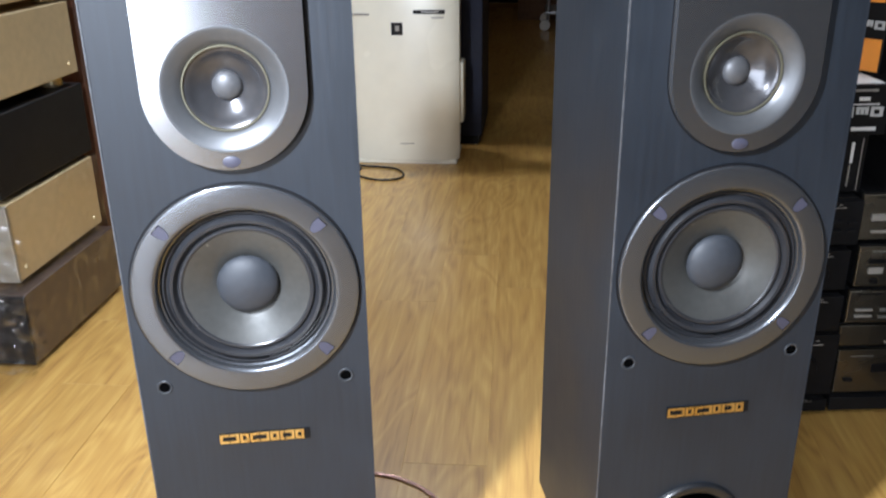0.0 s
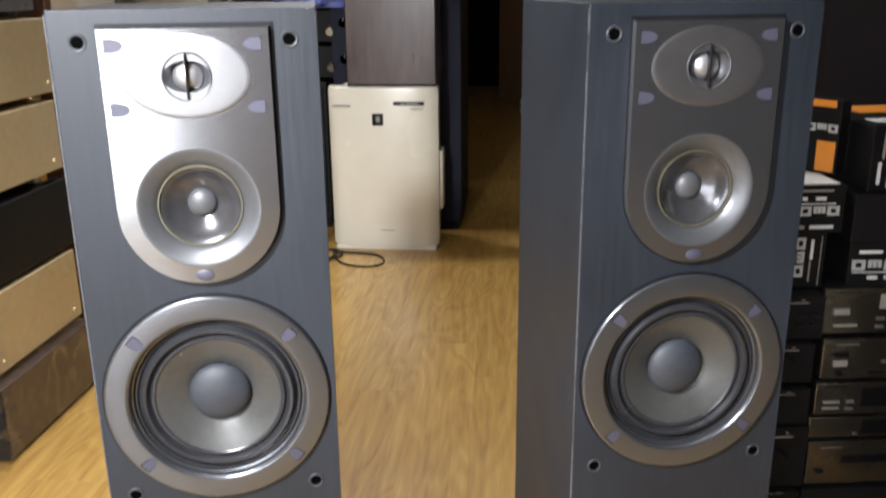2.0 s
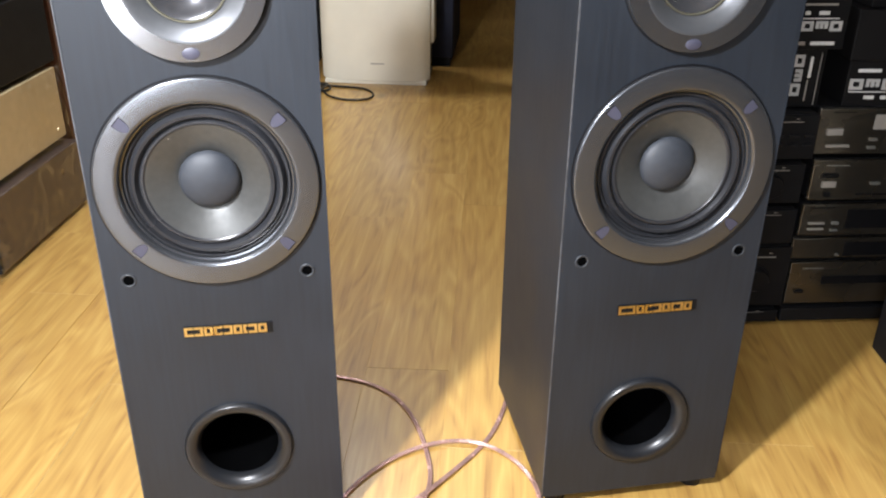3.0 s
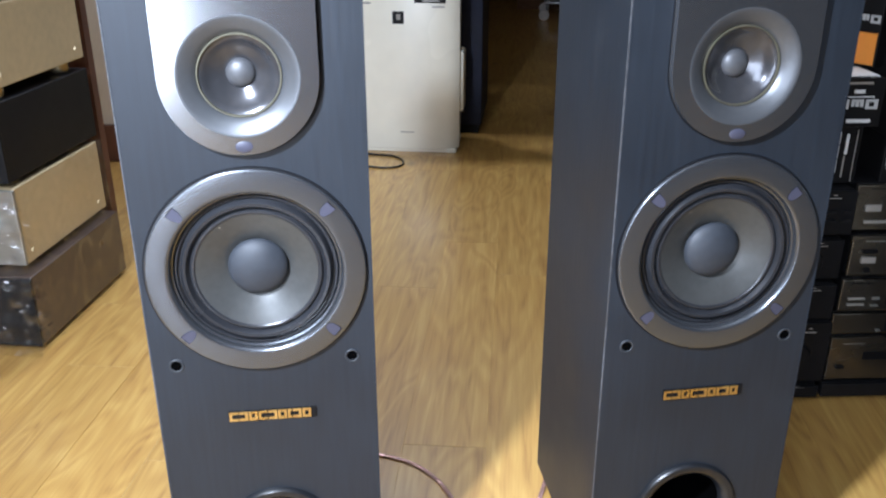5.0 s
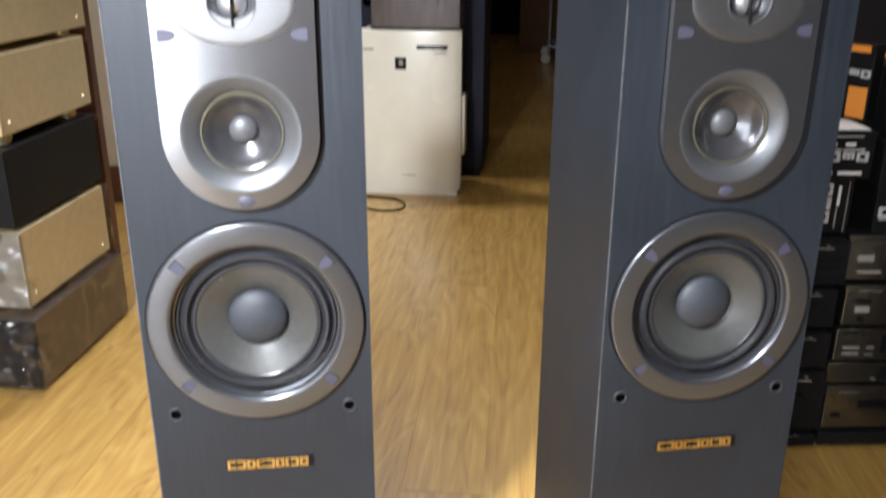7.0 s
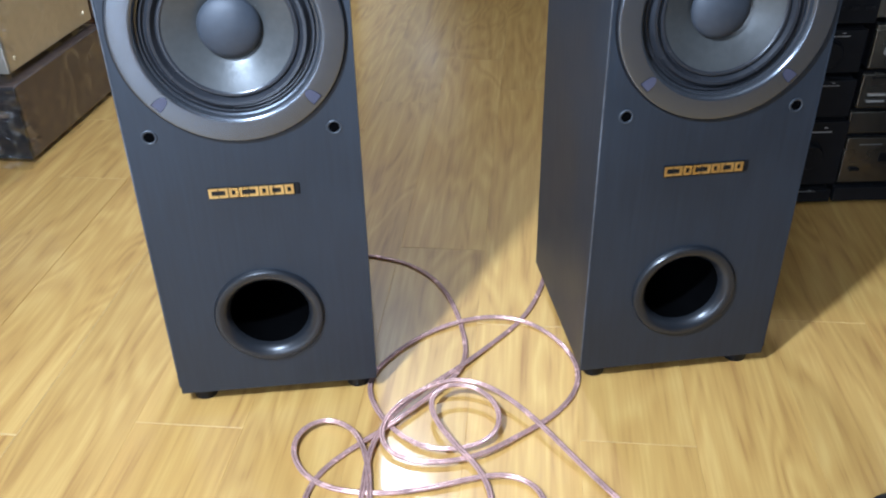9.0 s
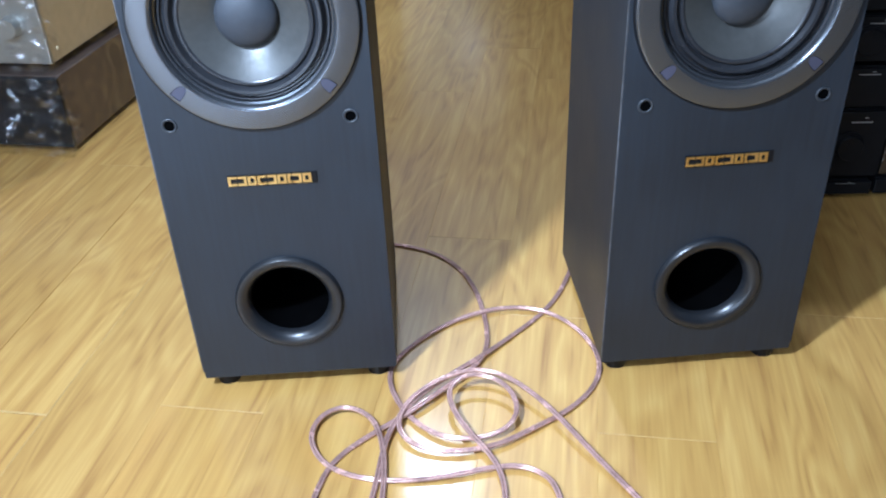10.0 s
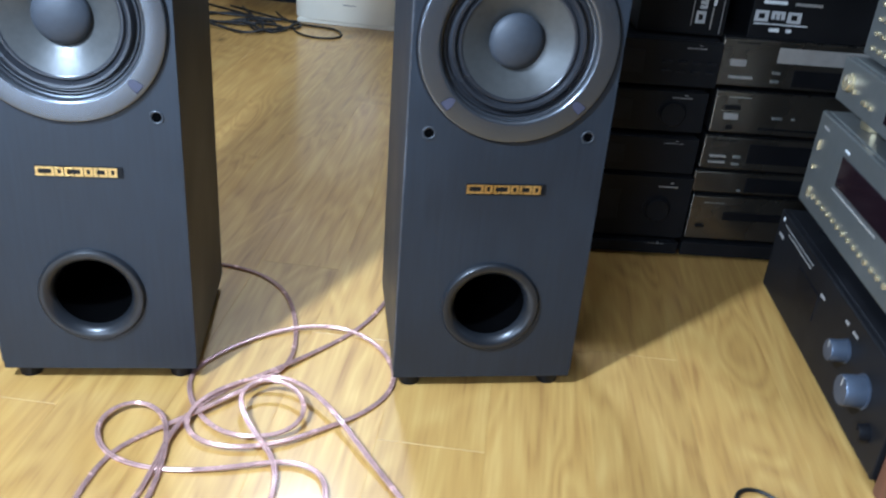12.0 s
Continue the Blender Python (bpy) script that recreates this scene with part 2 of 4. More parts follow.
M_CARD = mat("black_carton", (0.007, 0.0065, 0.0068), 0.6, vary=0.2, scale=20, spec=0.18)
M_WHITE = mat("white_print", (0.75, 0.75, 0.73), 0.5, vary=0.05)
M_PRINT = mat("pale_carton_print", (0.50, 0.50, 0.49), 0.5, vary=0.08)
M_ORANGE = mat("orange_print", (0.80, 0.28, 0.03), 0.5, vary=0.05)
M_NAVY = mat("navy_black_cloth", (0.012, 0.014, 0.028), 0.85, vary=0.2)
M_WRAP = film_material("cling_wrap")
M_COPPER = mat("copper_in_clear_pvc", (0.52, 0.32, 0.27), 0.22, 0.45, vary=0.22, scale=500, coat=0.6)
M_CORD = mat("black_cord", (0.012, 0.011, 0.010), 0.5)


# ---- mesh helpers ----
def part(name, bm, material, parent=None, label="", smooth=False):
    me = bpy.data.meshes.new(name)
    bmesh.ops.recalc_face_normals(bm, faces=bm.faces)
    if smooth:
        for f in bm.faces:
            f.smooth = True
    bm.to_mesh(me)
    bm.free()
    me.materials.append(material)
    if smooth:
        me.set_sharp_from_angle(angle=radians(38))
    ob = new(name, me)
    if parent is not None:
        ob.parent = parent
    if label:
        ob["label"] = label
    return ob


def add_box(bm, x0, x1, y0, y1, z0, z1, bevel=0.0, seg=2):
    r = bmesh.ops.create_cube(bm, size=1.0)
    vs = r["verts"]
    for v in vs:
        v.co = Vector((x0 if v.co.x < 0 else x1, y0 if v.co.y < 0 else y1, z0 if v.co.z < 0 else z1))
    if bevel:
        es = list({e for v in vs for e in v.link_edges})
        bmesh.ops.bevel(bm, geom=es, offset=bevel, segments=seg, profile=0.5, affect="EDGES")
    return bm


def box(x0, x1, y0, y1, z0, z1, bevel=0.0, seg=2):
    return add_box(bmesh.new(), x0, x1, y0, y1, z0, z1, bevel, seg)


def thing(name, m, label, category, group=""):
    ob = new(name)
    ob.empty_display_size = 0.05
    ob.matrix_world = m
    return tagged(ob, label, category, group)


def lathe(profile, cx=0.0, cz=0.0, seg=64, sx=1.0, sz=1.0):
    """Rings of (radius, y) about an axis along y."""
    bm = bmesh.new()
    rings = []
    for r, y in profile:
        if r < 1e-6:
            rings.append([bm.verts.new((cx, y, cz))])
        else:
            rings.append([bm.verts.new((cx + sx * r * math.cos(2 * math.pi * k / seg), y, cz + sz * r * math.sin(2 * math.pi * k / seg))) for k in range(seg)])
    for a, b in zip(rings, rings[1:]):
        for k in range(seg):
            n = (k + 1) % seg
            if len(a) == 1:
                bm.faces.new((a[0], b[k], b[n]))
            elif len(b) == 1:
                bm.faces.new((a[k], b[0], a[n]))
            else:
                bm.faces.new((a[k], b[k], b[n], a[n]))
    return bm


def ring_face(bm, x0, x1, z0, z1, cx, cz, r, y, under=None, seg=56):
    """A flat face at y with a round hole. under: radius of a round lower outline."""
    angles = [2 * math.pi * k / seg for k in range(seg)]
    for px, pz in ((x0, z0), (x1, z0), (x1, z1), (x0, z1)):
        if under is None or pz > cz:
            angles.append(math.atan2(pz - cz, px - cx) % (2 * math.pi))
    angles = sorted(set(round(a, 5) for a in angles))
    outer, inner = [], []
    for a in angles:
        c, s = math.cos(a), math.sin(a)
        if under is not None and s < 0:
            d = under
        else:
            d = 1e9
            if c > 1e-9:
                d = min(d, (x1 - cx) / c)
            if c < -1e-9:
                d = min(d, (x0 - cx) / c)
            if s > 1e-9:
                d = min(d, (z1 - cz) / s)
            if s < -1e-9:
                d = min(d, (z0 - cz) / s)
        outer.append(bm.verts.new((cx + d * c, y, cz + d * s)))
        inner.append(bm.verts.new((cx + r * c, y, cz + r * s)))
    for k in range(len(angles)):
        n = (k + 1) % len(angles)
        bm.faces.new((outer[k], outer[n], inner[n], inner[k]))
    return outer


def rect_face(bm, x0, x1, z0, z1, y):
    bm.faces.new([bm.verts.new(p) for p in ((x0, y, z0), (x1, y, z0), (x1, y, z1), (x0, y, z1))])


def tube(name, pts, radius, material, parent=None, label="", closed=False, res=3):
    """A smooth round cord through points."""
    cu = bpy.data.curves.new(name, "CURVE")
    cu.dimensions, cu.bevel_depth, cu.bevel_resolution, cu.resolution_u = "3D", radius, res, 8
    sp = cu.splines.new("NURBS")
    sp.points.add(len(pts) - 1)
    for p, q in zip(sp.points, pts):
        p.co = (*q, 1)
    sp.use_endpoint_u, sp.order_u, sp.use_cyclic_u = True, 4, closed
    me_ob = bpy.data.objects.new(name + "_tmp", cu)
    dg = bpy.context.evaluated_depsgraph_get()
    scene.collection.objects.link(me_ob)
    dg.update()
    me = bpy.data.meshes.new_from_object(me_ob.evaluated_get(dg))
    me.name = name
    bpy.data.objects.remove(me_ob)
    bpy.data.curves.remove(cu)
    for f in me.polygons:
        f.use_smooth = True
    me.materials.clear()
    me.materials.append(material)
    ob = new(name, me)
    if parent is not None:
        ob.parent = parent
    if label:
        ob["label"] = label
    return ob


# ---- room shell ----
def shell(name, x0, x1, y0, y1, z0, z1, material):
    return tagged(part(name, box(x0, x1, y0, y1, z0, z1), material), kind="structure")


shell("floor", -1.95, 1.95, -1.7, 7.2, -0.12, -0.008, M_SUB)
shell("ceiling", -1.95, 1.95, -1.7, 7.2, CEIL, CEIL + 0.1, M_CEIL)
shell("wall_south", -1.95, 1.95, -1.8, -1.7, -0.1, CEIL, M_BROWN)
shell("wall_pier", -1.62, -1.195, 2.52, 2.75, 0, CEIL, M_WALL)
shell("baseboard_pier", -1.62, -1.19, 2.505, 2.52, 0, 0.11, M_BROWN)
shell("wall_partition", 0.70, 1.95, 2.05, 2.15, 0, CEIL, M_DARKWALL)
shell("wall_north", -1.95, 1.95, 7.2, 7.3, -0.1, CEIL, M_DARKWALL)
shell("wall_west", -2.05, -1.95, -1.7, 7.2, -0.1, CEIL, M_WALL)
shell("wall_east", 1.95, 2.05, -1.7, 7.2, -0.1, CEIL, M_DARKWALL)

# glazed shop door in the wall behind the camera
door = tagged(new("door_1"), kind="structure")
door.matrix_world = pose(-0.49, -1.69, 0)
M_DOORFRAME = mat("white_door_frame", (0.7, 0.7, 0.7), 0.4)
for x0, x1, z0, z1 in ((-0.42, -0.34, 0, 2.2), (0.34, 0.42, 0, 2.2), (-0.34, 0.34, 2.12, 2.2), (-0.34, 0.34, 0, 0.12)):
    part("door_frame", box(x0, x1, 0, 0.06, z0, z1, 0.004), M_DOORFRAME, door)
part("door_pane", box(-0.34, 0.34, 0.02, 0.03, 0.12, 2.12), M_WHITE, door)


# ---- the two loudspeakers ----
HW, ZB, ZT, DEPTH = 0.1106, 0.0179, 0.7930, 0.236
WZ, MZ, TZ, PZ = 0.4330, 0.6225, 0.7375, 0.1200


def petal(w, h, y0, y1, turn, cx, cz, flip=False):
    """A small cap, straight on one side and round on the other."""
    bm = bmesh.new()
    b = -w / 5
    pts = [(-w / 2, -h / 2), (b, -h / 2)] + [(b + (w / 2 - b) * math.sin(a), -h / 2 * math.cos(a)) for a in [math.pi * k / 12 for k in range(1, 12)]] + [(b, h / 2), (-w / 2, h / 2)]
    c, s = math.cos(turn), math.sin(turn)
    lo, hi = [], []
    for x, z in pts:
        hi.append(bm.verts.new((cx + c * x - s * z, y0, cz + s * x + c * z)))
        lo.append(bm.verts.new((cx + c * x - s * z, y1, cz + s * x + c * z)))
    bm.faces.new(hi)
    for k in range(len(pts)):
        n = (k + 1) % len(pts)
        bm.faces.new((hi[k], hi[n], lo[n], lo[k]))
    return bm


def loudspeaker(m, label):
    sp = thing("floor_loudspeaker", m, label, "loudspeaker", "pair of floor loudspeakers")
    # carcass: four walls and back with a softened edge, and a front board with real holes
    bm = bmesh.new()
    add_box(bm, -HW, HW, 0.0, DEPTH, ZB, ZT, 0.0009, 2)
    bm.normal_update()
    front = [f for f in bm.faces if f.normal.y < -0.9 and f.calc_area() > 0.05]
    bmesh.ops.delete(bm, geom=front, context="FACES_ONLY")
    e = 0.0009
    x0, x1 = -HW + e, HW - e
    part("cabinet", bm, M_VINYL, sp)
    bm = bmesh.new()
    ring_face(bm, x0, x1, ZB + e, 0.2, 0, PZ, 0.050, 0)
    rect_face(bm, x0, x1, 0.2, 0.325, 0)
    ring_face(bm, x0, x1, 0.325, 0.541, 0, WZ, 0.088, 0)
    ring_face(bm, x0, x1, 0.541, 0.69, 0, MZ, 0.055, 0)
    ring_face(bm, x0, x1, 0.69, ZT - e, 0, TZ, 0.024, 0)
    bmesh.ops.remove_doubles(bm, verts=bm.verts, dist=1e-6)
    part("front_board", bm, M_VINYL, sp)
    for sx in (-1, 1):
        part("edge_strip", box(sx * HW - 0.0010, sx * HW + 0.0003, -0.0004, 0.0010, ZB + 0.01, ZT - 0.004), M_EDGE if sx < 0 else M_VINYL, sp, "worn pale front edge" if sx < 0 else "")
    # bass driver
    trim = part("bass_trim_ring", lathe([(0.1050, 0.0), (0.1050, -0.0036), (0.1044, -0.0045), (0.1034, -0.0050), (0.1026, -0.0051), (0.0930, -0.0053), (0.0856, -0.0054), (0.0844, -0.0053), (0.0834, -0.0048), (0.0818, -0.0030), (0.0808, 0.0018), (0.0792, 0.0024), (0.0782, 0.0065)], 0, WZ, 96), M_RING, sp, "grey moulded plastic trim ring", True)
    # thin black ring stands in for the shadow round the trim
    part("trim_shadow_ring", lathe([(0.1068, -0.0002), (0.1064, -0.0016), (0.1045, -0.0016)], 0, WZ, 96), M_BLACK, sp)
    part("rubber_surround", lathe([(0.0784, 0.006), (0.0770, 0.0030), (0.0758, 0.0032), (0.0748, 0.0062), (0.0735, 0.0066), (0.0722, 0.0020), (0.0700, -0.0010), (0.0672, -0.0006), (0.0652, 0.0030), (0.0640, 0.0052), (0.0630, 0.0042), (0.0620, 0.0022), (0.0600, 0.0022), (0.0592, 0.0030), (0.0584, 0.0034)], 0, WZ, 96), M_RUBBER, sp, "black half-roll rubber surround", True)
    part("bass_cone", lathe([(0.0586, 0.0034), (0.0576, 0.0038), (0.0520, 0.0066), (0.0420, 0.0110), (0.0330, 0.0158), (0.0280, 0.0185)], 0, WZ, 96), M_CONE, sp, "grey cone with a dusty sheen", True)
    cap = [(0.0292 * math.cos(a), 0.0155 - 0.0125 * math.sin(a)) for a in [math.pi / 2 * k / 10 for k in range(11)]]
    part("dust_cap", lathe(cap[:-1] + [(0, cap[-1][1])], 0, WZ, 64), M_CAP, sp, "dark domed dust cap", True)
    part("driver_basket", lathe([(0.0880, 0.001), (0.0880, 0.05), (0.03, 0.07), (0, 0.07)], 0, WZ, 32), M_BLACK, sp)
    for a in (42, 138, 222, 318):
        an = radians(a)
        # black sheet under each cap paints the dark gap round it
        part("cap_gap", petal(0.0146, 0.0112, -0.0056, -0.004, an + math.pi, 0.0932 * math.cos(an), WZ + 0.0932 * math.sin(an)), M_HOLE_SHADE, trim)
        part("screw_cap", petal(0.0138, 0.0104, -0.0059, -0.004, an + math.pi, 0.0929 * math.cos(an), WZ + 0.0929 * math.sin(an)), M_PETAL, trim, "violet screw cap")
    # upper plate with midrange and tweeter
    bm = bmesh.new()
    yp, pw, ptop = -0.0075, 0.0700, 0.7772
    ring_face(bm, -pw, pw, 0.5, 0.690, 0, MZ, 0.0535, yp, under=pw, seg=64)
    rect_face(bm, -pw, pw, 0.690, 0.696, yp)
    ring_face(bm, -pw, pw, 0.696, ptop, 0, TZ, 0.0195, yp)
    out = [(-pw, ptop), (-pw, MZ)] + [(pw * math.cos(math.pi + math.pi * k / 32), MZ + pw * math.sin(math.pi + math.pi * k / 32)) for k in range(1, 32)] + [(pw, MZ), (pw, ptop)]
    for k in range(len(out)):
        (ax, az), (bx, bz) = out[k], out[(k + 1) % len(out)]
        bm.faces.new([bm.verts.new(p) for p in ((ax, yp, az), (bx, yp, bz), (bx * 1.015, 0.0, MZ + (bz - MZ) * 1.01), (ax * 1.015, 0.0, MZ + (az - MZ) * 1.01))])
    bmesh.ops.remove_doubles(bm, verts=bm.verts, dist=1e-5)
    plate = part("driver_plate", bm, M_PLATE, sp, "silver-grey moulded plate with a rounded foot", True)
    # flat black band, wider to the right: the plate's shadow gap painted on
    bm = bmesh.new()
    inner = [bm.verts.new((ax, -0.0006, az)) for ax, az in out]
    rim = [bm.verts.new((ax * 1.045 + 0.0010, -0.0006, MZ + (az - MZ) * 1.028)) for ax, az in out]
    for k in range(len(out)):
        n = (k + 1) % len(out)
        bm.faces.new((inner[k], inner[n], rim[n], rim[k]))
    part("plate_shadow_band", bm, M_BLACK, sp)
    part("midrange_bowl", lathe([(0.0540, yp - 0.0001), (0.0532, yp - 0.0002), (0.0518, yp + 0.0001), (0.0480, yp + 0.0018), (0.0430, yp + 0.0048), (0.0385, yp + 0.0078), (0.0375, yp + 0.0095)], 0, MZ, 80), M_BOWL, plate, "", True)
    part("gasket_ring", lathe([(0.0376, yp + 0.0092), (0.0370, yp + 0.0076), (0.0360, yp + 0.0076), (0.0354, yp + 0.0100)], 0, MZ, 72), M_GOLDRING, plate, "thin brass-coloured gasket ring", True)
    part("midrange_cone", lathe([(0.0356, yp + 0.0096), (0.0330, yp + 0.0104), (0.0300, yp + 0.0140), (0.0220, yp + 0.0190), (0.0130, yp + 0.0235)], 0, MZ, 72), M_MIDCONE, plate, "glossy dark grey cone", True)
    part("midrange_cap", lathe([(0.0132 * math.cos(math.pi / 2 * k / 8), yp + 0.0235 - 0.0075 * math.sin(math.pi / 2 * k / 8)) for k in range(8)] + [(0, yp + 0.0160)], 0, MZ, 48), M_MIDCAP, plate, "", True)
    # oval tweeter face, tweeter dome and its upright bar
    part("tweeter_oval", lathe([(1.0, yp - 0.0001), (0.985, yp - 0.0003), (0.95, yp - 0.0006), (0.90, yp - 0.0007), (0.7, yp - 0.0007), (0.46, yp - 0.0007), (0.375, yp - 0.0007)], 0, TZ, 80, 0.0540, 0.0355), M_OVAL, plate, "pale silver oval tweeter face", True)
    part("tweeter_horn", lathe([(0.0210, yp - 0.0006), (0.0205, yp - 0.0020), (0.0196, yp - 0.0016), (0.0186, yp + 0.0015), (0.0160, yp + 0.0055), (0.0136, yp + 0.0080), (0.0128, yp + 0.0095)], 0, TZ, 56), M_BOWL, plate, "grey funnel round the dome", True)
    part("tweeter_dome", lathe([(0.0132 * math.cos(math.pi / 2 * k / 9), yp + 0.0088 - 0.0085 * math.sin(math.pi / 2 * k / 9)) for k in range(9)] + [(0, yp + 0.0003)], 0, TZ, 56), M_TWEET, plate, "shiny metal tweeter dome", True)
    part("phase_bar", box(-0.0009, 0.0009, yp - 0.0040, yp + 0.006, TZ - 0.0192, TZ + 0.0192, 0.0006), M_BLACK, plate, "slim black upright bar")
    for px, pz, turn in ((-0.0575, 0.7637, 0), (0.0560, 0.7640, math.pi), (-0.0572, 0.7108, 0), (0.0560, 0.7110, math.pi)):
        part("cap_gap", petal(0.0154, 0.0114, yp - 0.0004, yp + 0.001, turn, px, pz), M_HOLE_SHADE, plate)
        part("screw_cap", petal(0.0150, 0.0108, yp - 0.0009, yp + 0.001, turn, px, pz), M_PETAL, plate, "violet screw cap")
    part("screw_cap", lathe([(0.0078, yp + 0.001), (0.0078, yp - 0.0008), (0.0070, yp - 0.0012), (0, yp - 0.0012)], -0.0002, 0.5602, 28, 1.0, 0.66), M_PETAL, plate, "violet oval screw cap", True)
    # grille sockets
    for px in (-0.0872, 0.0872):
        for pz in (0.7667, 0.3353):
            so = part("grille_socket", lathe([(0.0076, 0.0), (0.0074, -0.0009), (0.0068, -0.0013), (0.0060, -0.0012), (0.0053, -0.0007), (0.0052, 0.0)], px, pz, 28), M_SOCKET, sp, "grey plastic grille socket", True)
            # flat black disc paints the socket's dark inside
            part("socket_hole", lathe([(0.0054, -0.0004), (0, -0.0004)], px, pz, 24), M_HOLE_SHADE, so)
    # badge: a dark strip with a row of plain gold blocks
    badge = part("badge", box(-0.0420, 0.0478, -0.0012, 0.0, 0.2660, 0.2785, 0.0004), M_BLACK, sp, "gold-coloured maker's badge")
    gx = -0.0412
    for k in range(9):
        w = 0.0088 if k != 6 else 0.0040
        bm = bmesh.new()
        z0, z1, t = 0.2672, 0.2775, 0.0024
        add_box(bm, gx, gx + w, -0.0026, -0.001, z0, z0 + t)
        add_box(bm, gx, gx + w, -0.0026, -0.001, z1 - t, z1)
        if k % 3 != 1:
            add_box(bm, gx, gx + 0.0026, -0.0026, -0.001, z0 + t, z1 - t)
        if k % 3 != 0 and w > 0.005:
            add_box(bm, gx + w - 0.0026, gx + w, -0.0026, -0.001, z0 + t, z1 - t)
        part("gold_block", bm, M_GOLD, badge)
        gx += w + 0.0011
    # bass port
    part("bass_port", lathe([(0.0590, 0.0), (0.0586, -0.0030), (0.0566, -0.0052), (0.0530, -0.0058), (0.0492, -0.0046), (0.0458, -0.0016), (0.0434, 0.0025), (0.0424, 0.007)], 0, PZ, 80), M_PORT, sp, "satin black flared bass port", True)
    # tube wall coloured near zero so its inside stays as dark as shade
    part("port_tube", lathe([(0.0424, 0.007), (0.0418, 0.020), (0.0415, 0.12), (0, 0.125)], 0, PZ, 48), M_HOLE_SHADE, sp, "", True)
    for fx in (-HW + 0.022, HW - 0.022):
        for fy in (0.022, DEPTH - 0.022):
            bm = bmesh.new()
            bmesh.ops.create_cone(bm, cap_ends=True, segments=20, radius1=0.013, radius2=0.015, depth=ZB, matrix=Matrix.Translation((fx, fy, ZB / 2)))
            part("foot", bm, M_BLACK, sp, "black rubber foot")
    return sp


spk = loudspeaker(pose(-0.2235, 0.8197, 0, 0, 0, math.degrees(0.229)), "black ash floor loudspeaker with silver driver plate, on laminate floor")
spk2 = copy_thing(spk, pose(0.2254, 0.9099, 0, 0, 0, math.degrees(0.253)))


# ---- hi-fi components ----
def component(name, m, w, d, h, case, face, label, category, feet=0.012, foot_mat=None, windows=(), knobs=(), buttons=(), bars=(), wrap=False, group="", screws=False):
    """A hi-fi unit: front panel in the plane y = 0, x from 0 to w, standing on its feet at z = 0."""
    ob = thing(name, m, label, category, group)
    part("case", box(0.002, w - 0.002, 0.008, d, feet, h, 0.002), case, ob)
    panel = part("front_panel", box(0, w, 0, 0.0085, feet + 0.001, h - 0.001, 0.0016), face, ob)
    for x0, x1, z0, z1, mm in windows:
        part("display_window", box(x0, x1, -0.0012, 0.002, z0, z1, 0.0005), mm, panel, "dark display window" if mm is M_BLACK or mm is M_DISPLAY else "")
    for x, z, r, dep, mm in knobs:
        k = part("knob", lathe([(r * 1.12, 0.001), (r * 1.12, -0.002), (r, -0.0025), (r * 0.97, -dep + 0.002), (r * 0.90, -dep), (0, -dep)], x, z, 32), mm, ob, "", True)
        part("pointer", box(x - r * 0.06, x + r * 0.06, -dep - 0.0008, -dep + 0.001, z + r * 0.3, z + r * 0.85), M_BLACK if mm is M_BLACK else M_DIMPRINT, k)
    for x, z, bw, bh, mm in buttons:
        part("button", box(x - bw / 2, x + bw / 2, -0.004, 0.001, z - bh / 2, z + bh / 2, 0.0006), mm, panel)
    for x0, x1, z0, z1, mm in bars:
        part("printed_bar", box(x0, x1, -0.0006, 0.001, z0, z1), mm, panel)
    if feet > 0.004:
        for fx in (0.045, w - 0.035):
            for fy in (0.045, d - 0.045):
                bm = bmesh.new()
                bmesh.ops.create_cone(bm, cap_ends=True, segments=20, radius1=0.020, radius2=0.022, depth=feet, matrix=Matrix.Translation((fx, fy, feet / 2)))
                part("foot", bm, foot_mat or M_BLACK, ob)
    if screws:
        for sy in (0.03, d - 0.03):
            bm = bmesh.new()
            bmesh.ops.create_cone(bm, cap_ends=True, segments=12, radius1=0.0045, radius2=0.003, depth=0.003, matrix=Matrix.Translation((w - 0.001, sy, feet + 0.02)) @ Matrix.Rotation(math.pi / 2, 4, "Y"))
            part("side_screw", bm, M_CHAMP, ob)
    if wrap:
        # loose film: a crumpled skin a little off the case, creased most round the front
        bm = bmesh.new()
        add_box(bm, -0.006, w + 0.006, -0.020, d + 0.006, 0.002, h + 0.004)
        bmesh.ops.subdivide_edges(bm, edges=bm.edges[:], cuts=38, use_grid_fill=True)
        for v in bm.verts:
            q = v.co * 30 + Vector((w * 30, h * 70, d * 11))
            near = max(0.0, min(1.0, (0.045 - v.co.y) / 0.045))
            amp = (0.0012 + 0.013 * near) * min(1.0, v.co.z / 0.03)
            fold = Vector([0.5 - abs(noise.noise(q + Vector((9 * a, 3 * a, 0)))) * 1.6 + 0.5 * noise.noise(q * 2.7 + Vector((0, 9 * a, 4))) for a in range(3)])
            v.co += Vector((fold.x, fold.y, 0.35 * fold.z)) * amp
            v.co.z = max(v.co.z, 0.001)
        part("film_wrap", bm, M_WRAP, ob, "crinkled clear film wrap")
    return ob


M_DISPLAY = mat("dark_red_display", (0.012, 0.006, 0.008), 0.12, vary=0.1)
M_CHROME = mat("aged_chrome", (0.34, 0.32, 0.26), 0.12, 1.0, vary=0.1, scale=90)
M_KNOBGREY = mat("blue_grey_knob", (0.07, 0.085, 0.115), 0.3, 0.5)
M_GOLDKNOB = mat("gold_knob", (0.74, 0.63, 0.38), 0.22, 0.8)
M_FOOTGOLD = mat("brass_foot", (0.60, 0.50, 0.30), 0.25, 0.85)
M_DIMPRINT = mat("grey_print", (0.30, 0.28, 0.25), 0.5)
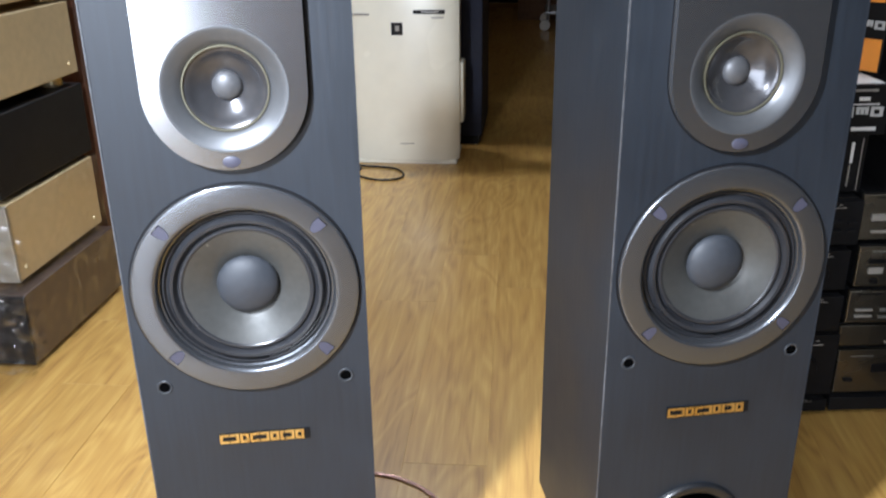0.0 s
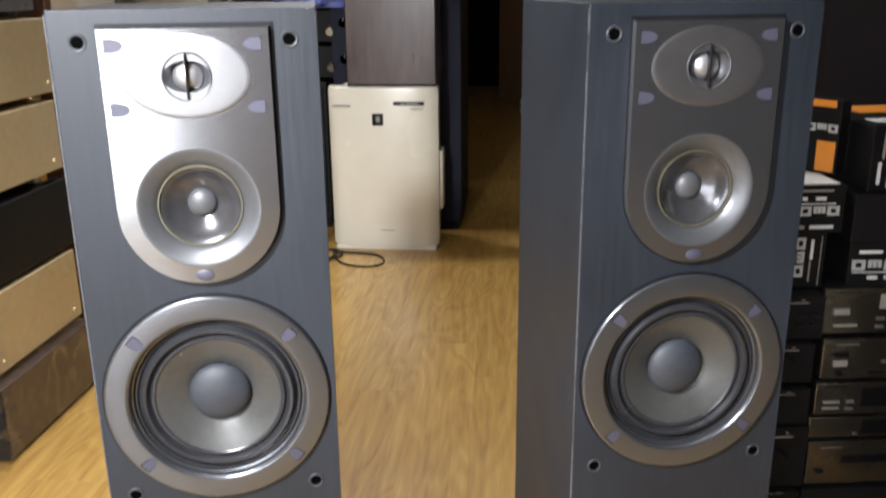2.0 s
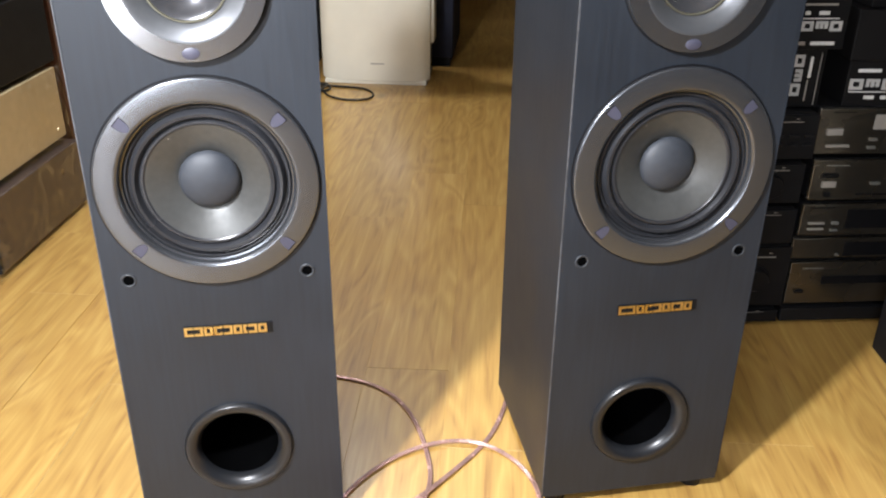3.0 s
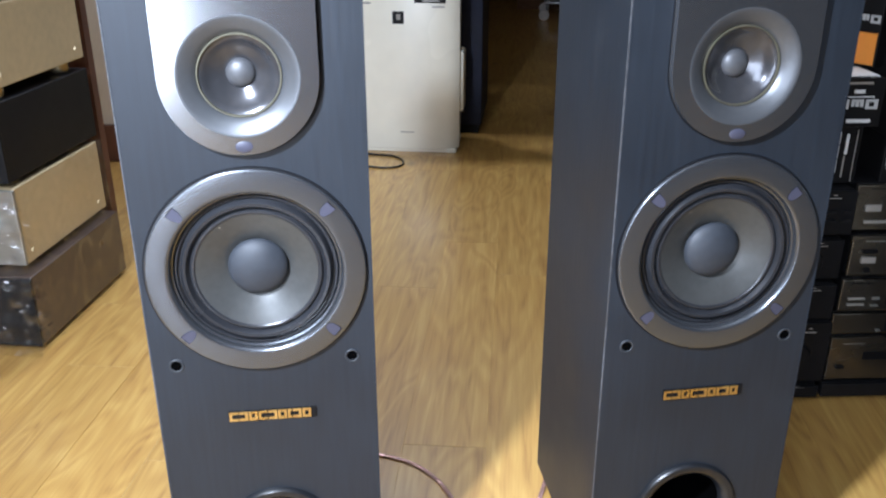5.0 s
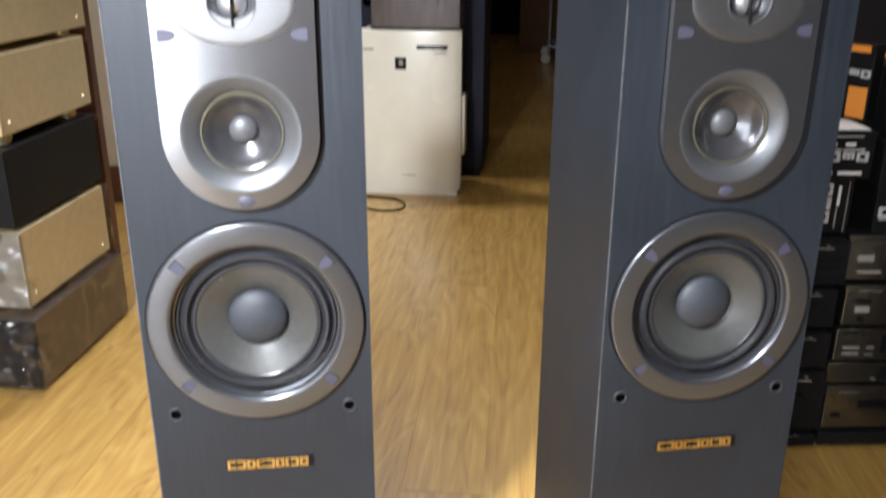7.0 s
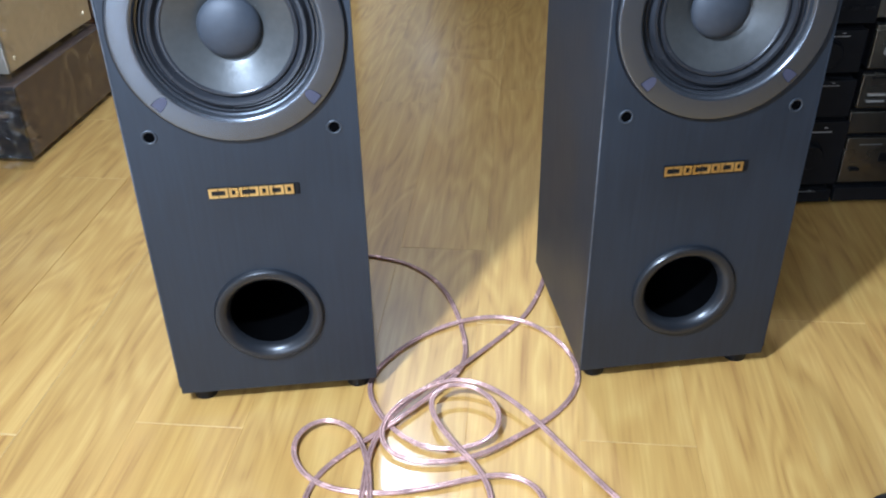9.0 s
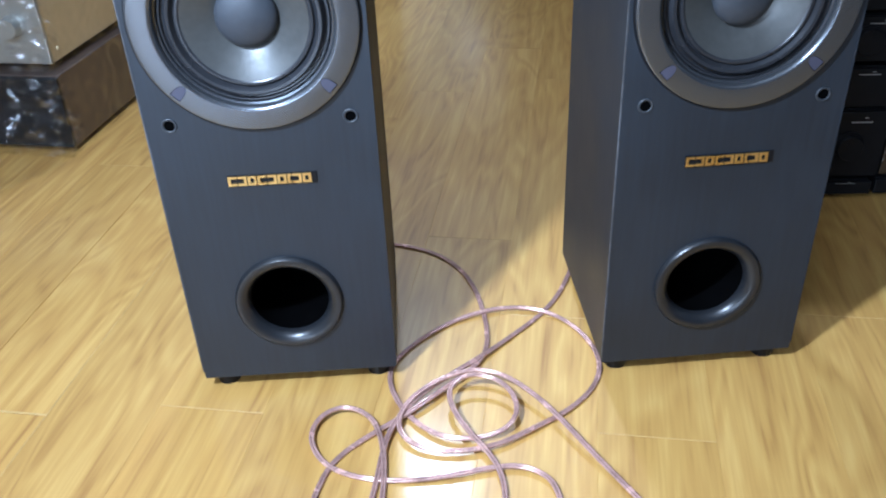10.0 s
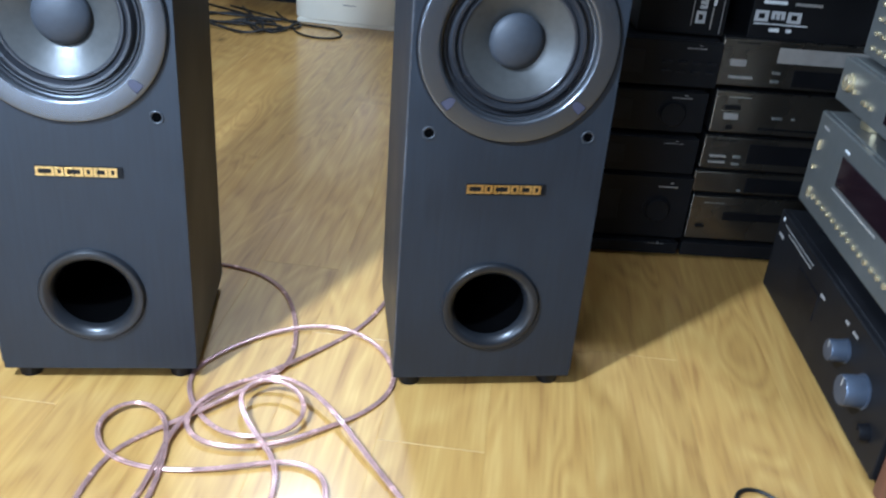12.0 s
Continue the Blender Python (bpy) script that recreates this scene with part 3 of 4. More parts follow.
M_BROWNCASE = mat("brown_grained_case", (0.082, 0.056, 0.043), 0.34, vary=0.14, scale=30, stretch=(5, 5, 0.5))

# stack beside the wall: wrapped unit at the foot, champagne and black units over it
X0 = -1.27
component("wrapped_amplifier", pose(X0 + 0.010, 1.362, 0.0, 0, 0, 0.6), 0.432, 0.352, 0.143, M_BROWNCASE, M_BLACKMET, "brown wooden-cased amplifier wrapped in clear film, at the stack's foot", "amplifier", 0.010, wrap=True, group="stack of amplifiers")
component("champagne_amplifier", pose(X0 - 0.005, 1.392, 0.149, 0, 0, 0.6), 0.428, 0.315, 0.147, M_CHAMP, M_BRIGHT, "champagne gold amplifier with film-wrapped front, in the stack", "amplifier", 0.006, wrap=True, knobs=((0.375, 0.075, 0.018, 0.02, M_BRIGHT), (0.30, 0.05, 0.009, 0.012, M_BRIGHT)), screws=True, group="stack of amplifiers")
component("black_amplifier", pose(X0 - 0.01, 1.395, 0.298, 0, 0, 0.3), 0.430, 0.325, 0.145, M_BLACKMET, M_BLACKMET, "black metal amplifier between two champagne gold ones", "amplifier", 0.008, M_FOOTGOLD, knobs=((0.36, 0.08, 0.016, 0.016, M_BLACK),), bars=((0.375, 0.40, 0.118, 0.121, M_WHITE),), group="stack of amplifiers")
component("champagne_amplifier", pose(X0 - 0.012, 1.405, 0.445, 0, 0, 0.2), 0.432, 0.312, 0.153, M_CHAMP, M_CHAMP, "champagne gold metal amplifier on round brass feet, in the stack", "amplifier", 0.020, M_FOOTGOLD, knobs=((0.40, 0.065, 0.009, 0.014, M_BRIGHT), (0.40, 0.04, 0.004, 0.006, M_BLACK), (0.33, 0.07, 0.02, 0.02, M_CHAMP)), screws=True, group="stack of amplifiers")
component("champagne_amplifier", pose(X0 - 0.012, 1.400, 0.600, 0, 0, 0.0), 0.430, 0.338, 0.153, M_CHAMP, M_CHAMP, "champagne gold metal amplifier near the top of the stack", "amplifier", 0.014, M_FOOTGOLD, knobs=((0.40, 0.06, 0.009, 0.014, M_BRIGHT), (0.33, 0.07, 0.02, 0.02, M_CHAMP)), screws=True, group="stack of amplifiers")
M_GREYCASE = mat("grey_metal_case", (0.20, 0.20, 0.21), 0.4, 0.5)
component("wrapped_amplifier", pose(X0 - 0.012, 1.385, 0.757, 0, 0, 0.0), 0.425, 0.320, 0.150, M_GREYCASE, M_GREYCASE, "grey amplifier wrapped in clear film on top of the stack", "amplifier", 0.012, wrap=True, group="stack of amplifiers")
# brown upright board behind the stack
board = thing("upright_board", pose(-0.941, 1.775, 0), "red-brown wooden upright board behind the amplifier stack", "board")
part("plank", box(-0.34, 0.060, 0.0, 0.02, 0.0, 1.25, 0.002), M_BROWN, board)
part("edging", box(0.060, 0.066, -0.002, 0.022, 0.0, 1.25, 0.001), M_BROWN, board)

# ---- stack against the dark side: silver column, black column ----
zz = 0.0
SILVER = [
    (0.030, (), (), ()),
    (0.084, ((0.055, 0.30, 0.042, 0.056, M_BLACK),), ((0.02, 0.03, 0.014, 0.005, M_BLACK),), ((0.02, 0.055, 0.070, 0.0715, M_BRIGHT),)),
    (0.043, ((0.085, 0.40, 0.010, 0.034, M_BLACK),), ((0.075, 0.012, 0.006, 0.003, M_BRIGHT),), ()),
    (0.061, ((0.072, 0.40, 0.018, 0.050, M_BLACK),), ((0.055, 0.028, 0.012, 0.004, M_BRIGHT), (0.055, 0.016, 0.012, 0.003, M_BRIGHT), (0.025, 0.018, 0.026, 0.003, M_DIMPRINT), (0.025, 0.028, 0.026, 0.003, M_DIMPRINT)), ((0.012, 0.05, 0.0525, 0.0545, M_BLACK),)),
    (0.073, ((0.075, 0.22, 0.014, 0.017, M_BLACK),), ((0.028, 0.047, 0.024, 0.006, M_BLACK), (0.028, 0.033, 0.022, 0.010, M_DIMPRINT), (0.028, 0.016, 0.010, 0.007, M_BLACK), (0.10, 0.034, 0.016, 0.004, M_BRIGHT), (0.125, 0.034, 0.006, 0.003, M_BRIGHT)), ((0.02, 0.055, 0.062, 0.0635, M_BRIGHT),)),
    (0.079, ((0.115, 0.40, 0.010, 0.036, M_BLACK), (0.085, 0.25, 0.045, 0.068, M_DIMPRINT)), ((0.027, 0.042, 0.024, 0.010, M_DIMPRINT), (0.088, 0.030, 0.012, 0.004, M_BRIGHT), (0.088, 0.017, 0.012, 0.004, M_BRIGHT), (0.035, 0.020, 0.036, 0.004, M_DIMPRINT)), ((0.02, 0.055, 0.071, 0.0725, M_BLACK),)),
]
for i, (h, win, but, bar) in enumerate(SILVER):
    m = pose(0.517 + 0.003 * math.sin(i * 2.1), 1.353 + 0.004 * math.sin(i * 1.3), zz, 0, 0, 8 + 0.5 * math.sin(i))
    if i == 0:
        component("black_tuner", m, 0.42, 0.28, h, M_BLACKMET, M_BLACKMET, "low black hi-fi unit at the foot of the stack", "hi-fi unit", 0.004, group="stacked hi-fi units")
    else:
        component("silver_tuner", m, 0.42, 0.28, h - 0.001, M_BLACKMET, M_SILVER, "champagne grey hi-fi unit with dark window, in a floor stack", "hi-fi unit", 0.005, windows=win, buttons=but, bars=bar, group="stacked hi-fi units")
    zz += h
zz = 0.0
for i, h in enumerate((0.030, 0.115, 0.067, 0.073, 0.078)):
    m = pose(0.160 + 0.004 * math.sin(i * 1.9), 1.300 + 0.003 * math.sin(i * 2.3), zz, 0, 0, 8)
    kn = ((0.302, h * 0.5, 0.020, 0.012, M_BLACK),) if i in (1, 3) else ()
    bu = tuple((0.275 + 0.022 * k, h * 0.55 - 0.014 * j, 0.014, 0.004, M_BLACKMET) for k in range(4) for j in range(2)) if i == 4 else ()
    component("black_deck", m, 0.355, 0.28, h - 0.002, M_BLACKMET, M_BLACK, "black hi-fi deck in a floor stack beside silver units", "hi-fi unit", 0.005, windows=((0.03, 0.24, h * 0.3, h * 0.75, M_BLACKMET),), knobs=kn, buttons=bu, bars=((0.30, 0.33, h * 0.82, h * 0.835, M_DIMPRINT), (0.318, 0.323, h * 0.88, h * 0.895, M_DIMPRINT)), group="stacked hi-fi units")
    zz += h


def carton(m, w, d, h, label, marks, extra=(), mm=None):
    """A printed carton, front in the plane y = 0; plain bars stand in for its print."""
    ob = thing("cardboard_carton", m, label, "carton", "stacked cartons")
    part("body", box(0, w, 0, d, 0, h, 0.0015), mm or M_CARD, ob)
    part("lid_flap", box(0.001, w - 0.001, -0.0008, 0.004, h - 0.012, h + 0.0006), mm or M_CARD, ob)
    for *rect, pm in marks:
        bm = bmesh.new()
        for x0, x1, z0, z1 in (rect[0] if len(rect) == 1 else [rect]):
            add_box(bm, x0, x1, -0.0016, 0.0008, z0, z1)
        part("printed_mark", bm, pm, ob)
    for b in extra:
        part("side_print", box(*b[:6]), b[6], ob)
    return ob


def logo(x0, z0, s, upright=False):
    """Three plain white square frames in a row, one mesh each."""
    out = []
    t = 0.26
    for k in range(3):
        o = k * 1.2 * s
        rects = [(0, 1, 0, t), (0, 1, 1 - t, 1), (0, t, t, 1 - t), (1 - t, 1, t, 1 - t)]
        if k == 1:
            rects = rects[1:] + [(0.5 - t / 2, 0.5 + t / 2, t, 1 - t)]
        frame_bars = []
        for a0, a1, b0, b1 in rects:
            if upright:
                frame_bars.append((x0 + b0 * s * 0.8, x0 + b1 * s * 0.8, z0 - o - a1 * s, z0 - o - a0 * s))
            else:
                frame_bars.append((x0 + o + a0 * s, x0 + o + a1 * s, z0 + b0 * s * 0.8, z0 + b1 * s * 0.8))
        out.append((frame_bars, M_PRINT))
    return out


# cartons over the stack
carton(pose(0.385, 1.362, 0.364, 0, 0, 6), 0.130, 0.22, 0.086, "black printed carton standing on end over the decks", logo(0.084, 0.079, 0.018, True) + [(0.078, 0.0792, 0.014, 0.079, M_DIMPRINT), (0.107, 0.111, 0.045, 0.076, M_WHITE), (0.107, 0.109, 0.010, 0.042, M_DIMPRINT), (0.122, 0.123, 0.004, 0.082, M_DIMPRINT)])
carton(pose(0.335, 1.345, 0.4515, 0, 0, 8), 0.200, 0.21, 0.071, "flat black printed carton with a white sheet on it", logo(0.132, 0.027, 0.0175) + [(0.118, 0.185, 0.044, 0.0455, M_WHITE), (0.135, 0.142, 0.050, 0.055, M_WHITE), (0.155, 0.170, 0.050, 0.055, M_WHITE), (0.15, 0.185, 0.007, 0.012, M_WHITE), (0.12, 0.142, 0.007, 0.012, M_DIMPRINT), (0.12, 0.18, 0.063, 0.066, M_DIMPRINT)])
sheet = tagged(part("paper_sheet", box(0.0, 0.188, 0.004, 0.20, 0.0, 0.0015), M_WHITE), "white sheet lying on a black carton", "paper")
sheet.matrix_world = pose(0.338, 1.347, 0.5237, 0, 0, 8)
carton(pose(0.548, 1.372, 0.3675, 0, 0, 5), 0.26, 0.22, 0.068, "flat black printed carton over the silver units", logo(0.005, 0.026, 0.020) + [(0.006, 0.085, 0.022, 0.0235, M_WHITE), (0.014, 0.048, 0.052, 0.057, M_WHITE), (0.03, 0.045, 0.012, 0.017, M_WHITE), (0.055, 0.063, 0.012, 0.017, M_WHITE), (0.06, 0.10, 0.052, 0.056, M_DIMPRINT)])
carton(pose(0.546, 1.370, 0.4365, 0, 0, 3), 0.26, 0.22, 0.072, "dark grey printed carton in a pile", logo(0.052, 0.018, 0.022) + [(0.05, 0.12, 0.044, 0.0455, M_WHITE)])
carton(pose(0.565, 1.385, 0.5095, 0, 0, 12), 0.20, 0.20, 0.098, "tall black printed carton on top of the pile", logo(0.028, 0.078, 0.021, True) + [(0.012, 0.017, 0.012, 0.045, M_WHITE), (0.017, 0.020, 0.05, 0.09, M_DIMPRINT), (0.050, 0.0515, 0.01, 0.08, M_WHITE)], ((0.02, 0.09, 0.03, 0.06, 0.0982, 0.0994, M_WHITE), (0.05, 0.2, 0.12, 0.19, 0.0982, 0.0996, M_ORANGE)))
carton(pose(0.424, 1.531, 0.526, 0, 0, -45), 0.150, 0.03, 0.112, "black and orange printed carton set askew on the pile", logo(0.098, 0.064, 0.0145) + [(0.118, 0.147, 0.004, 0.050, M_ORANGE), (0.02, 0.06, 0.03, 0.034, M_DIMPRINT), (0.100, 0.142, 0.101, 0.1115, M_ORANGE)])

# ---- units standing along the other side, their fronts turned to the loudspeakers ----
ROW = pose(0.637, 1.274, 0, 0, 0, -86)
component("black_amplifier", ROW, 0.452, 0.30, 0.1425, M_BLACKMET, M_BLACKMET, "black integrated amplifier with two grey knobs on the floor", "amplifier", 0.012, windows=((0.12, 0.20, 0.065, 0.105, M_BLACK), (0.03, 0.16, 0.1275, 0.128, M_DIMPRINT)), knobs=((0.312, 0.092, 0.014, 0.022, M_KNOBGREY), (0.378, 0.080, 0.019, 0.026, M_KNOBGREY), (0.415, 0.05, 0.010, 0.012, M_BLACK)), bars=((0.016, 0.022, 0.130, 0.135, M_WHITE), (0.05, 0.155, 0.120, 0.1215, M_DIMPRINT), (0.205, 0.220, 0.108, 0.112, M_DIMPRINT), (0.014, 0.034, 0.105, 0.110, M_DIMPRINT), (0.29, 0.30, 0.120, 0.124, M_DIMPRINT), (0.315, 0.33, 0.120, 0.123, M_DIMPRINT)))
base = thing("wooden_plinth", ROW @ pose(0.456, 0.0, 0), "red-brown wooden block beside the black amplifier", "wooden block")
part("block", box(0, 0.10, 0.004, 0.26, 0, 0.075, 0.003), M_BROWN, base)
REC = ROW @ pose(0.034, 0.004, 0.1435)
component("silver_receiver", REC, 0.43, 0.28, 0.165, M_RECEIVER, M_RECEIVER, "grey silver receiver with dark display, on a black amplifier", "receiver", 0.030, windows=((0.107, 0.33, 0.096, 0.136, M_DISPLAY),), buttons=tuple((0.054 + 0.0195 * k, 0.056, 0.0065, 0.006, M_GOLDKNOB) for k in range(17)) + ((0.025, 0.122, 0.005, 0.014, M_GOLDKNOB), (0.025, 0.090, 0.006, 0.006, M_GOLDKNOB), (0.034, 0.056, 0.007, 0.015, M_GOLDKNOB)), bars=((0.022, 0.040, 0.146, 0.149, M_DIMPRINT), (0.108, 0.122, 0.143, 0.146, M_WHITE), (0.100, 0.25, 0.0875, 0.090, M_DIMPRINT)), group="stacked receivers")
REC2 = ROW @ pose(0.066, 0.002, 0.3095, 0, 0, 1)
component("silver_tape_deck", REC2, 0.43, 0.28, 0.083, M_RECEIVER, M_RECEIVER, "slim grey silver unit with a gold knob, on a receiver", "hi-fi unit", 0.024, M_FOOTGOLD, windows=((0.15, 0.33, 0.040, 0.070, M_DISPLAY),), knobs=((0.036, 0.056, 0.011, 0.008, M_GOLDKNOB),), buttons=((0.056, 0.050, 0.006, 0.006, M_GOLDKNOB), (0.092, 0.046, 0.012, 0.006, M_GOLDKNOB), (0.110, 0.046, 0.007, 0.006, M_GOLDKNOB)), group="stacked receivers")
REC3 = ROW @ pose(0.078, 0.016, 0.393)
component("silver_receiver", REC3, 0.42, 0.26, 0.122, M_RECEIVER, M_RECEIVER, "grey silver receiver with small gold buttons, on top of the pile", "receiver", 0.006, windows=((0.105, 0.30, 0.045, 0.095, M_DISPLAY),), buttons=tuple((0.028 + 0.020 * (k % 3), 0.020 + 0.018 * (k // 3), 0.008, 0.005, M_GOLDKNOB) for k in range(12)), group="stacked receivers")

# ---- air purifier and what stands round it ----
pur = thing("air_purifier", pose(-0.367, 2.69, 0), "cream plastic air purifier standing on the laminate floor", "air purifier")
part("body", box(-0.155, 0.158, 0.03, 0.20, 0.012, 0.505, 0.018, 4), M_CREAM, pur, "", True)
bm = bmesh.new()
rows = []
for z, inset in ((0.012, 0.006), (0.014, 0.002), (0.020, 0.0), (0.26, 0.0), (0.500, 0.0), (0.508, 0.002), (0.511, 0.006), (0.512, 0.012)):
    row = []
    for k in range(33):
        u = 2 * k / 32 - 1
        row.append(bm.verts.new((u * (0.168 - inset * 0.6), -0.0075 + inset + 0.010 * u * u + 0.024 * abs(u) ** 9, z)))
    row.append(bm.verts.new((0.166, 0.035, z)))
    row.append(bm.verts.new((-0.166, 0.035, z)))
    rows.append(row)
for a, b in zip(rows, rows[1:]):
    for k in range(35):
        n = (k + 1) % 35
        bm.faces.new((a[k], a[n], b[n], b[k]))
bm.faces.new(rows[0])
bm.faces.new(rows[-1])
part("front_cover", bm, M_CREAM, pur, "smooth cream front cover", True)
part("base_plinth", box(-0.160, 0.160, 0.004, 0.19, 0.0, 0.014, 0.003), M_CREAM, pur)
part("side_handle", box(0.158, 0.178, 0.05, 0.13, 0.12, 0.31, 0.008, 3), M_CREAM, pur, "", True)
part("dark_label", box(0.036, 0.128, -0.0085, -0.002, 0.457, 0.468), M_BLACK, pur, "narrow dark label strip")
part("label_bar", box(0.06, 0.11, -0.0092, -0.003, 0.4615, 0.4640), M_WHITE, pur)
part("label_bar", box(0.088, 0.125, -0.0080, -0.003, 0.4445, 0.4475), M_DIMPRINT, pur)
part("emblem", box(-0.030, 0.004, -0.0085, -0.003, 0.396, 0.432), M_BLACK, pur, "small black square emblem")
part("emblem_mark", box(-0.018, -0.006, -0.0092, -0.004, 0.408, 0.424), M_DIMPRINT, pur)
part("label_bar", box(-0.150, -0.095, -0.006, -0.001, 0.452, 0.457), M_DIMPRINT, pur)
part("label_bar", box(-0.012, 0.030, -0.0076, -0.003, 0.066, 0.069), M_DIMPRINT, pur)

case = thing("wooden_loudspeaker", pose(-0.337, 2.70, 0.5125), "worn walnut veneer bookshelf loudspeaker on the purifier", "loudspeaker")
part("carcass", box(-0.134, 0.134, 0.0, 0.17, 0.0, 0.262, 0.003), M_BOXWOOD, case)
part("bottom_trim", box(-0.134, 0.134, -0.0015, 0.0, 0.0, 0.006), M_BLACK, case)
part("worn_patch", box(0.066, 0.069, -0.0006, 0.001, 0.070, 0.098), M_BLACK, case)
tall = thing("tall_loudspeaker", pose(-0.145, 2.93, 0), "tall black loudspeaker cabinet standing behind the purifier", "loudspeaker")
part("carcass", box(-0.42, 0.0, 0.0, 0.35, 0.03, 1.30, 0.004), M_NAVY, tall)
part("plinth", box(-0.41, -0.01, 0.01, 0.34, 0.0, 0.03), M_BLACK, tall)
# chromed small amplifiers stacked on a low cabinet, beside the wooden loudspeaker
low = thing("low_cabinet", pose(-0.95, 2.93, 0), "low black cabinet behind the cables", "cabinet")
part("carcass", box(-0.30, 0.36, 0.0, 0.35, 0.04, 0.50, 0.003), M_BLACKMET, low)
part("cabinet_door", box(-0.29, 0.02, -0.012, 0.0, 0.06, 0.48, 0.002), M_BLACKMET, low)
part("cabinet_door", box(0.04, 0.35, -0.012, 0.0, 0.06, 0.48, 0.002), M_BLACKMET, low)
part("plinth", box(-0.29, 0.35, 0.02, 0.34, 0.0, 0.04), M_BLACK, low)
for k in range(2):
    component("chrome_amplifier", pose(-0.93, 2.96, 0.50 + 0.115 * k), 0.44, 0.25, 0.112, M_BLACKMET, M_BLACK, "black amplifier with bright chrome knobs, behind the loudspeaker", "amplifier", 0.01, knobs=((0.405, 0.072, 0.017, 0.03, M_CHROME), (0.36, 0.045, 0.015, 0.03, M_CHROME), (0.415, 0.035, 0.012, 0.02, M_GOLDKNOB)), group="chrome amplifiers")

# plastic bags
def bag(m, sx, sy, sz, material, label, seed, lump=0.16):
    bm = bmesh.new()
    bmesh.ops.create_icosphere(bm, subdivisions=5, radius=1.0)
    for v in bm.verts:
        q = v.co * 2.2 + Vector((seed, 0, 0))
        r = 1 + lump * noise.noise(q) + 0.10 * abs(noise.noise(q * 2.7)) - 0.06 * abs(noise.noise(q * 6))
        v.co = Vector((v.co.x * sx, v.co.y * sy, max(v.co.z, -0.72) * sz)) * r
        v.co.z = max(v.co.z, -0.70 * sz)
    lowest = min(v.co.z for v in bm.verts)
    for v in bm.verts:
        v.co.z -= lowest
    ob = part("plastic_bag", bm, material, None, "", True)
    ob.matrix_world = m
    return tagged(ob, label, "plastic bag", "plastic bags")


M_BLUEBAG = mat("blue_plastic", (0.13, 0.17, 0.46), 0.22, vary=0.48, scale=14, coat=0.4)
M_CLEARBAG = mat("milky_plastic", (0.55, 0.62, 0.60), 0.2, vary=0.2, scale=10, coat=0.5)
M_REDBAG = mat("red_content", (0.75, 0.14, 0.10), 0.4, vary=0.3, scale=12)
M_GREENBAG = mat("green_plastic", (0.05, 0.38, 0.12), 0.3, vary=0.2)
bag(pose(-0.625, 2.93, 0.735), 0.125, 0.11, 0.085, M_BLUEBAG, "crumpled blue and violet plastic bag on the chrome amplifiers", 3.1, 0.3)
bag(pose(-0.335, 2.79, 0.7755), 0.160, 0.075, 0.085, M_CLEARBAG, "crumpled milky clear plastic bag on the wooden loudspeaker", 7.7, 0.22)
bag(pose(-0.375, 2.715, 0.7755), 0.075, 0.018, 0.022, M_REDBAG, "flat red packet in front of the clear bag", 1.7, 0.2)
bag(pose(-0.165, 2.775, 0.7755), 0.045, 0.045, 0.10, M_GREENBAG, "crumpled green plastic bag beside the clear one", 5.2, 0.25)

# electric fan with a wire cage
fan = thing("electric_fan", pose(-1.075, 2.90, 0), "cream electric fan with a wire cage, on a stand", "fan")
M_FANCAGE = mat("cream_wire", (0.55, 0.55, 0.47), 0.4)
M_BLADE = mat("milky_blade", (0.58, 0.58, 0.44), 0.3, vary=0.08)
FZ, FR = 0.93, 0.255
cage = part("cage_rim", lathe([(FR, 0.0), (FR + 0.005, 0.004), (FR + 0.005, 0.014), (FR, 0.018), (FR - 0.004, 0.009), (FR, 0.0)], 0, FZ, 72), M_FANCAGE, fan, "", True)
for k in range(96):
    a = 2 * math.pi * k / 96
    pts = [(r * math.cos(a + tw), y, FZ + r * math.sin(a + tw)) for r, y, tw in ((0.055, -0.055, 0), (0.12, -0.055, 0.10), (0.19, -0.045, 0.2), (0.235, -0.022, 0.26), (FR, 0.008, 0.28))]
    tube("cage_wire", pts, 0.0010, M_FANCAGE, cage, res=0)
for r, y in ((0.235, -0.023), (0.215, -0.034), (0.19, -0.045), (0.165, -0.050)):
    part("cage_ring", lathe([(r, y - 0.0014), (r + 0.0014, y), (r, y + 0.0014), (r - 0.0014, y), (r, y - 0.0014)], 0, FZ, 72), M_FANCAGE, cage, "", True)
part("hub_badge", lathe([(0.058, -0.050), (0.058, -0.057), (0.050, -0.061), (0, -0.062)], 0, FZ, 40), M_BLADE, cage, "", True)
for k in range(3):
    bm = bmesh.new()
    n1, n2 = 10, 14
    for i in range(n1):
        for j in range(n2):
            r = 0.035 + 0.175 * i / (n1 - 1)
            spread = 0.35 + 0.60 * math.sin(math.pi * min(1, i / (n1 - 1) * 0.62 + 0.12))
            a = 2 * math.pi * k / 3 + 0.3 + spread * (j / (n2 - 1) - 0.5) * 1.9
            bm.verts.new((r * math.cos(a), -0.005 + 0.045 * (j / (n2 - 1)), FZ + r * math.sin(a)))
    bm.verts.ensure_lookup_table()
    for i in range(n1 - 1):
        for j in range(n2 - 1):
            bm.faces.new([bm.verts[i * n2 + j], bm.verts[(i + 1) * n2 + j], bm.verts[(i + 1) * n2 + j + 1], bm.verts[i * n2 + j + 1]])
    part("blade", bm, M_BLADE, fan, "milky cream fan blade", True)
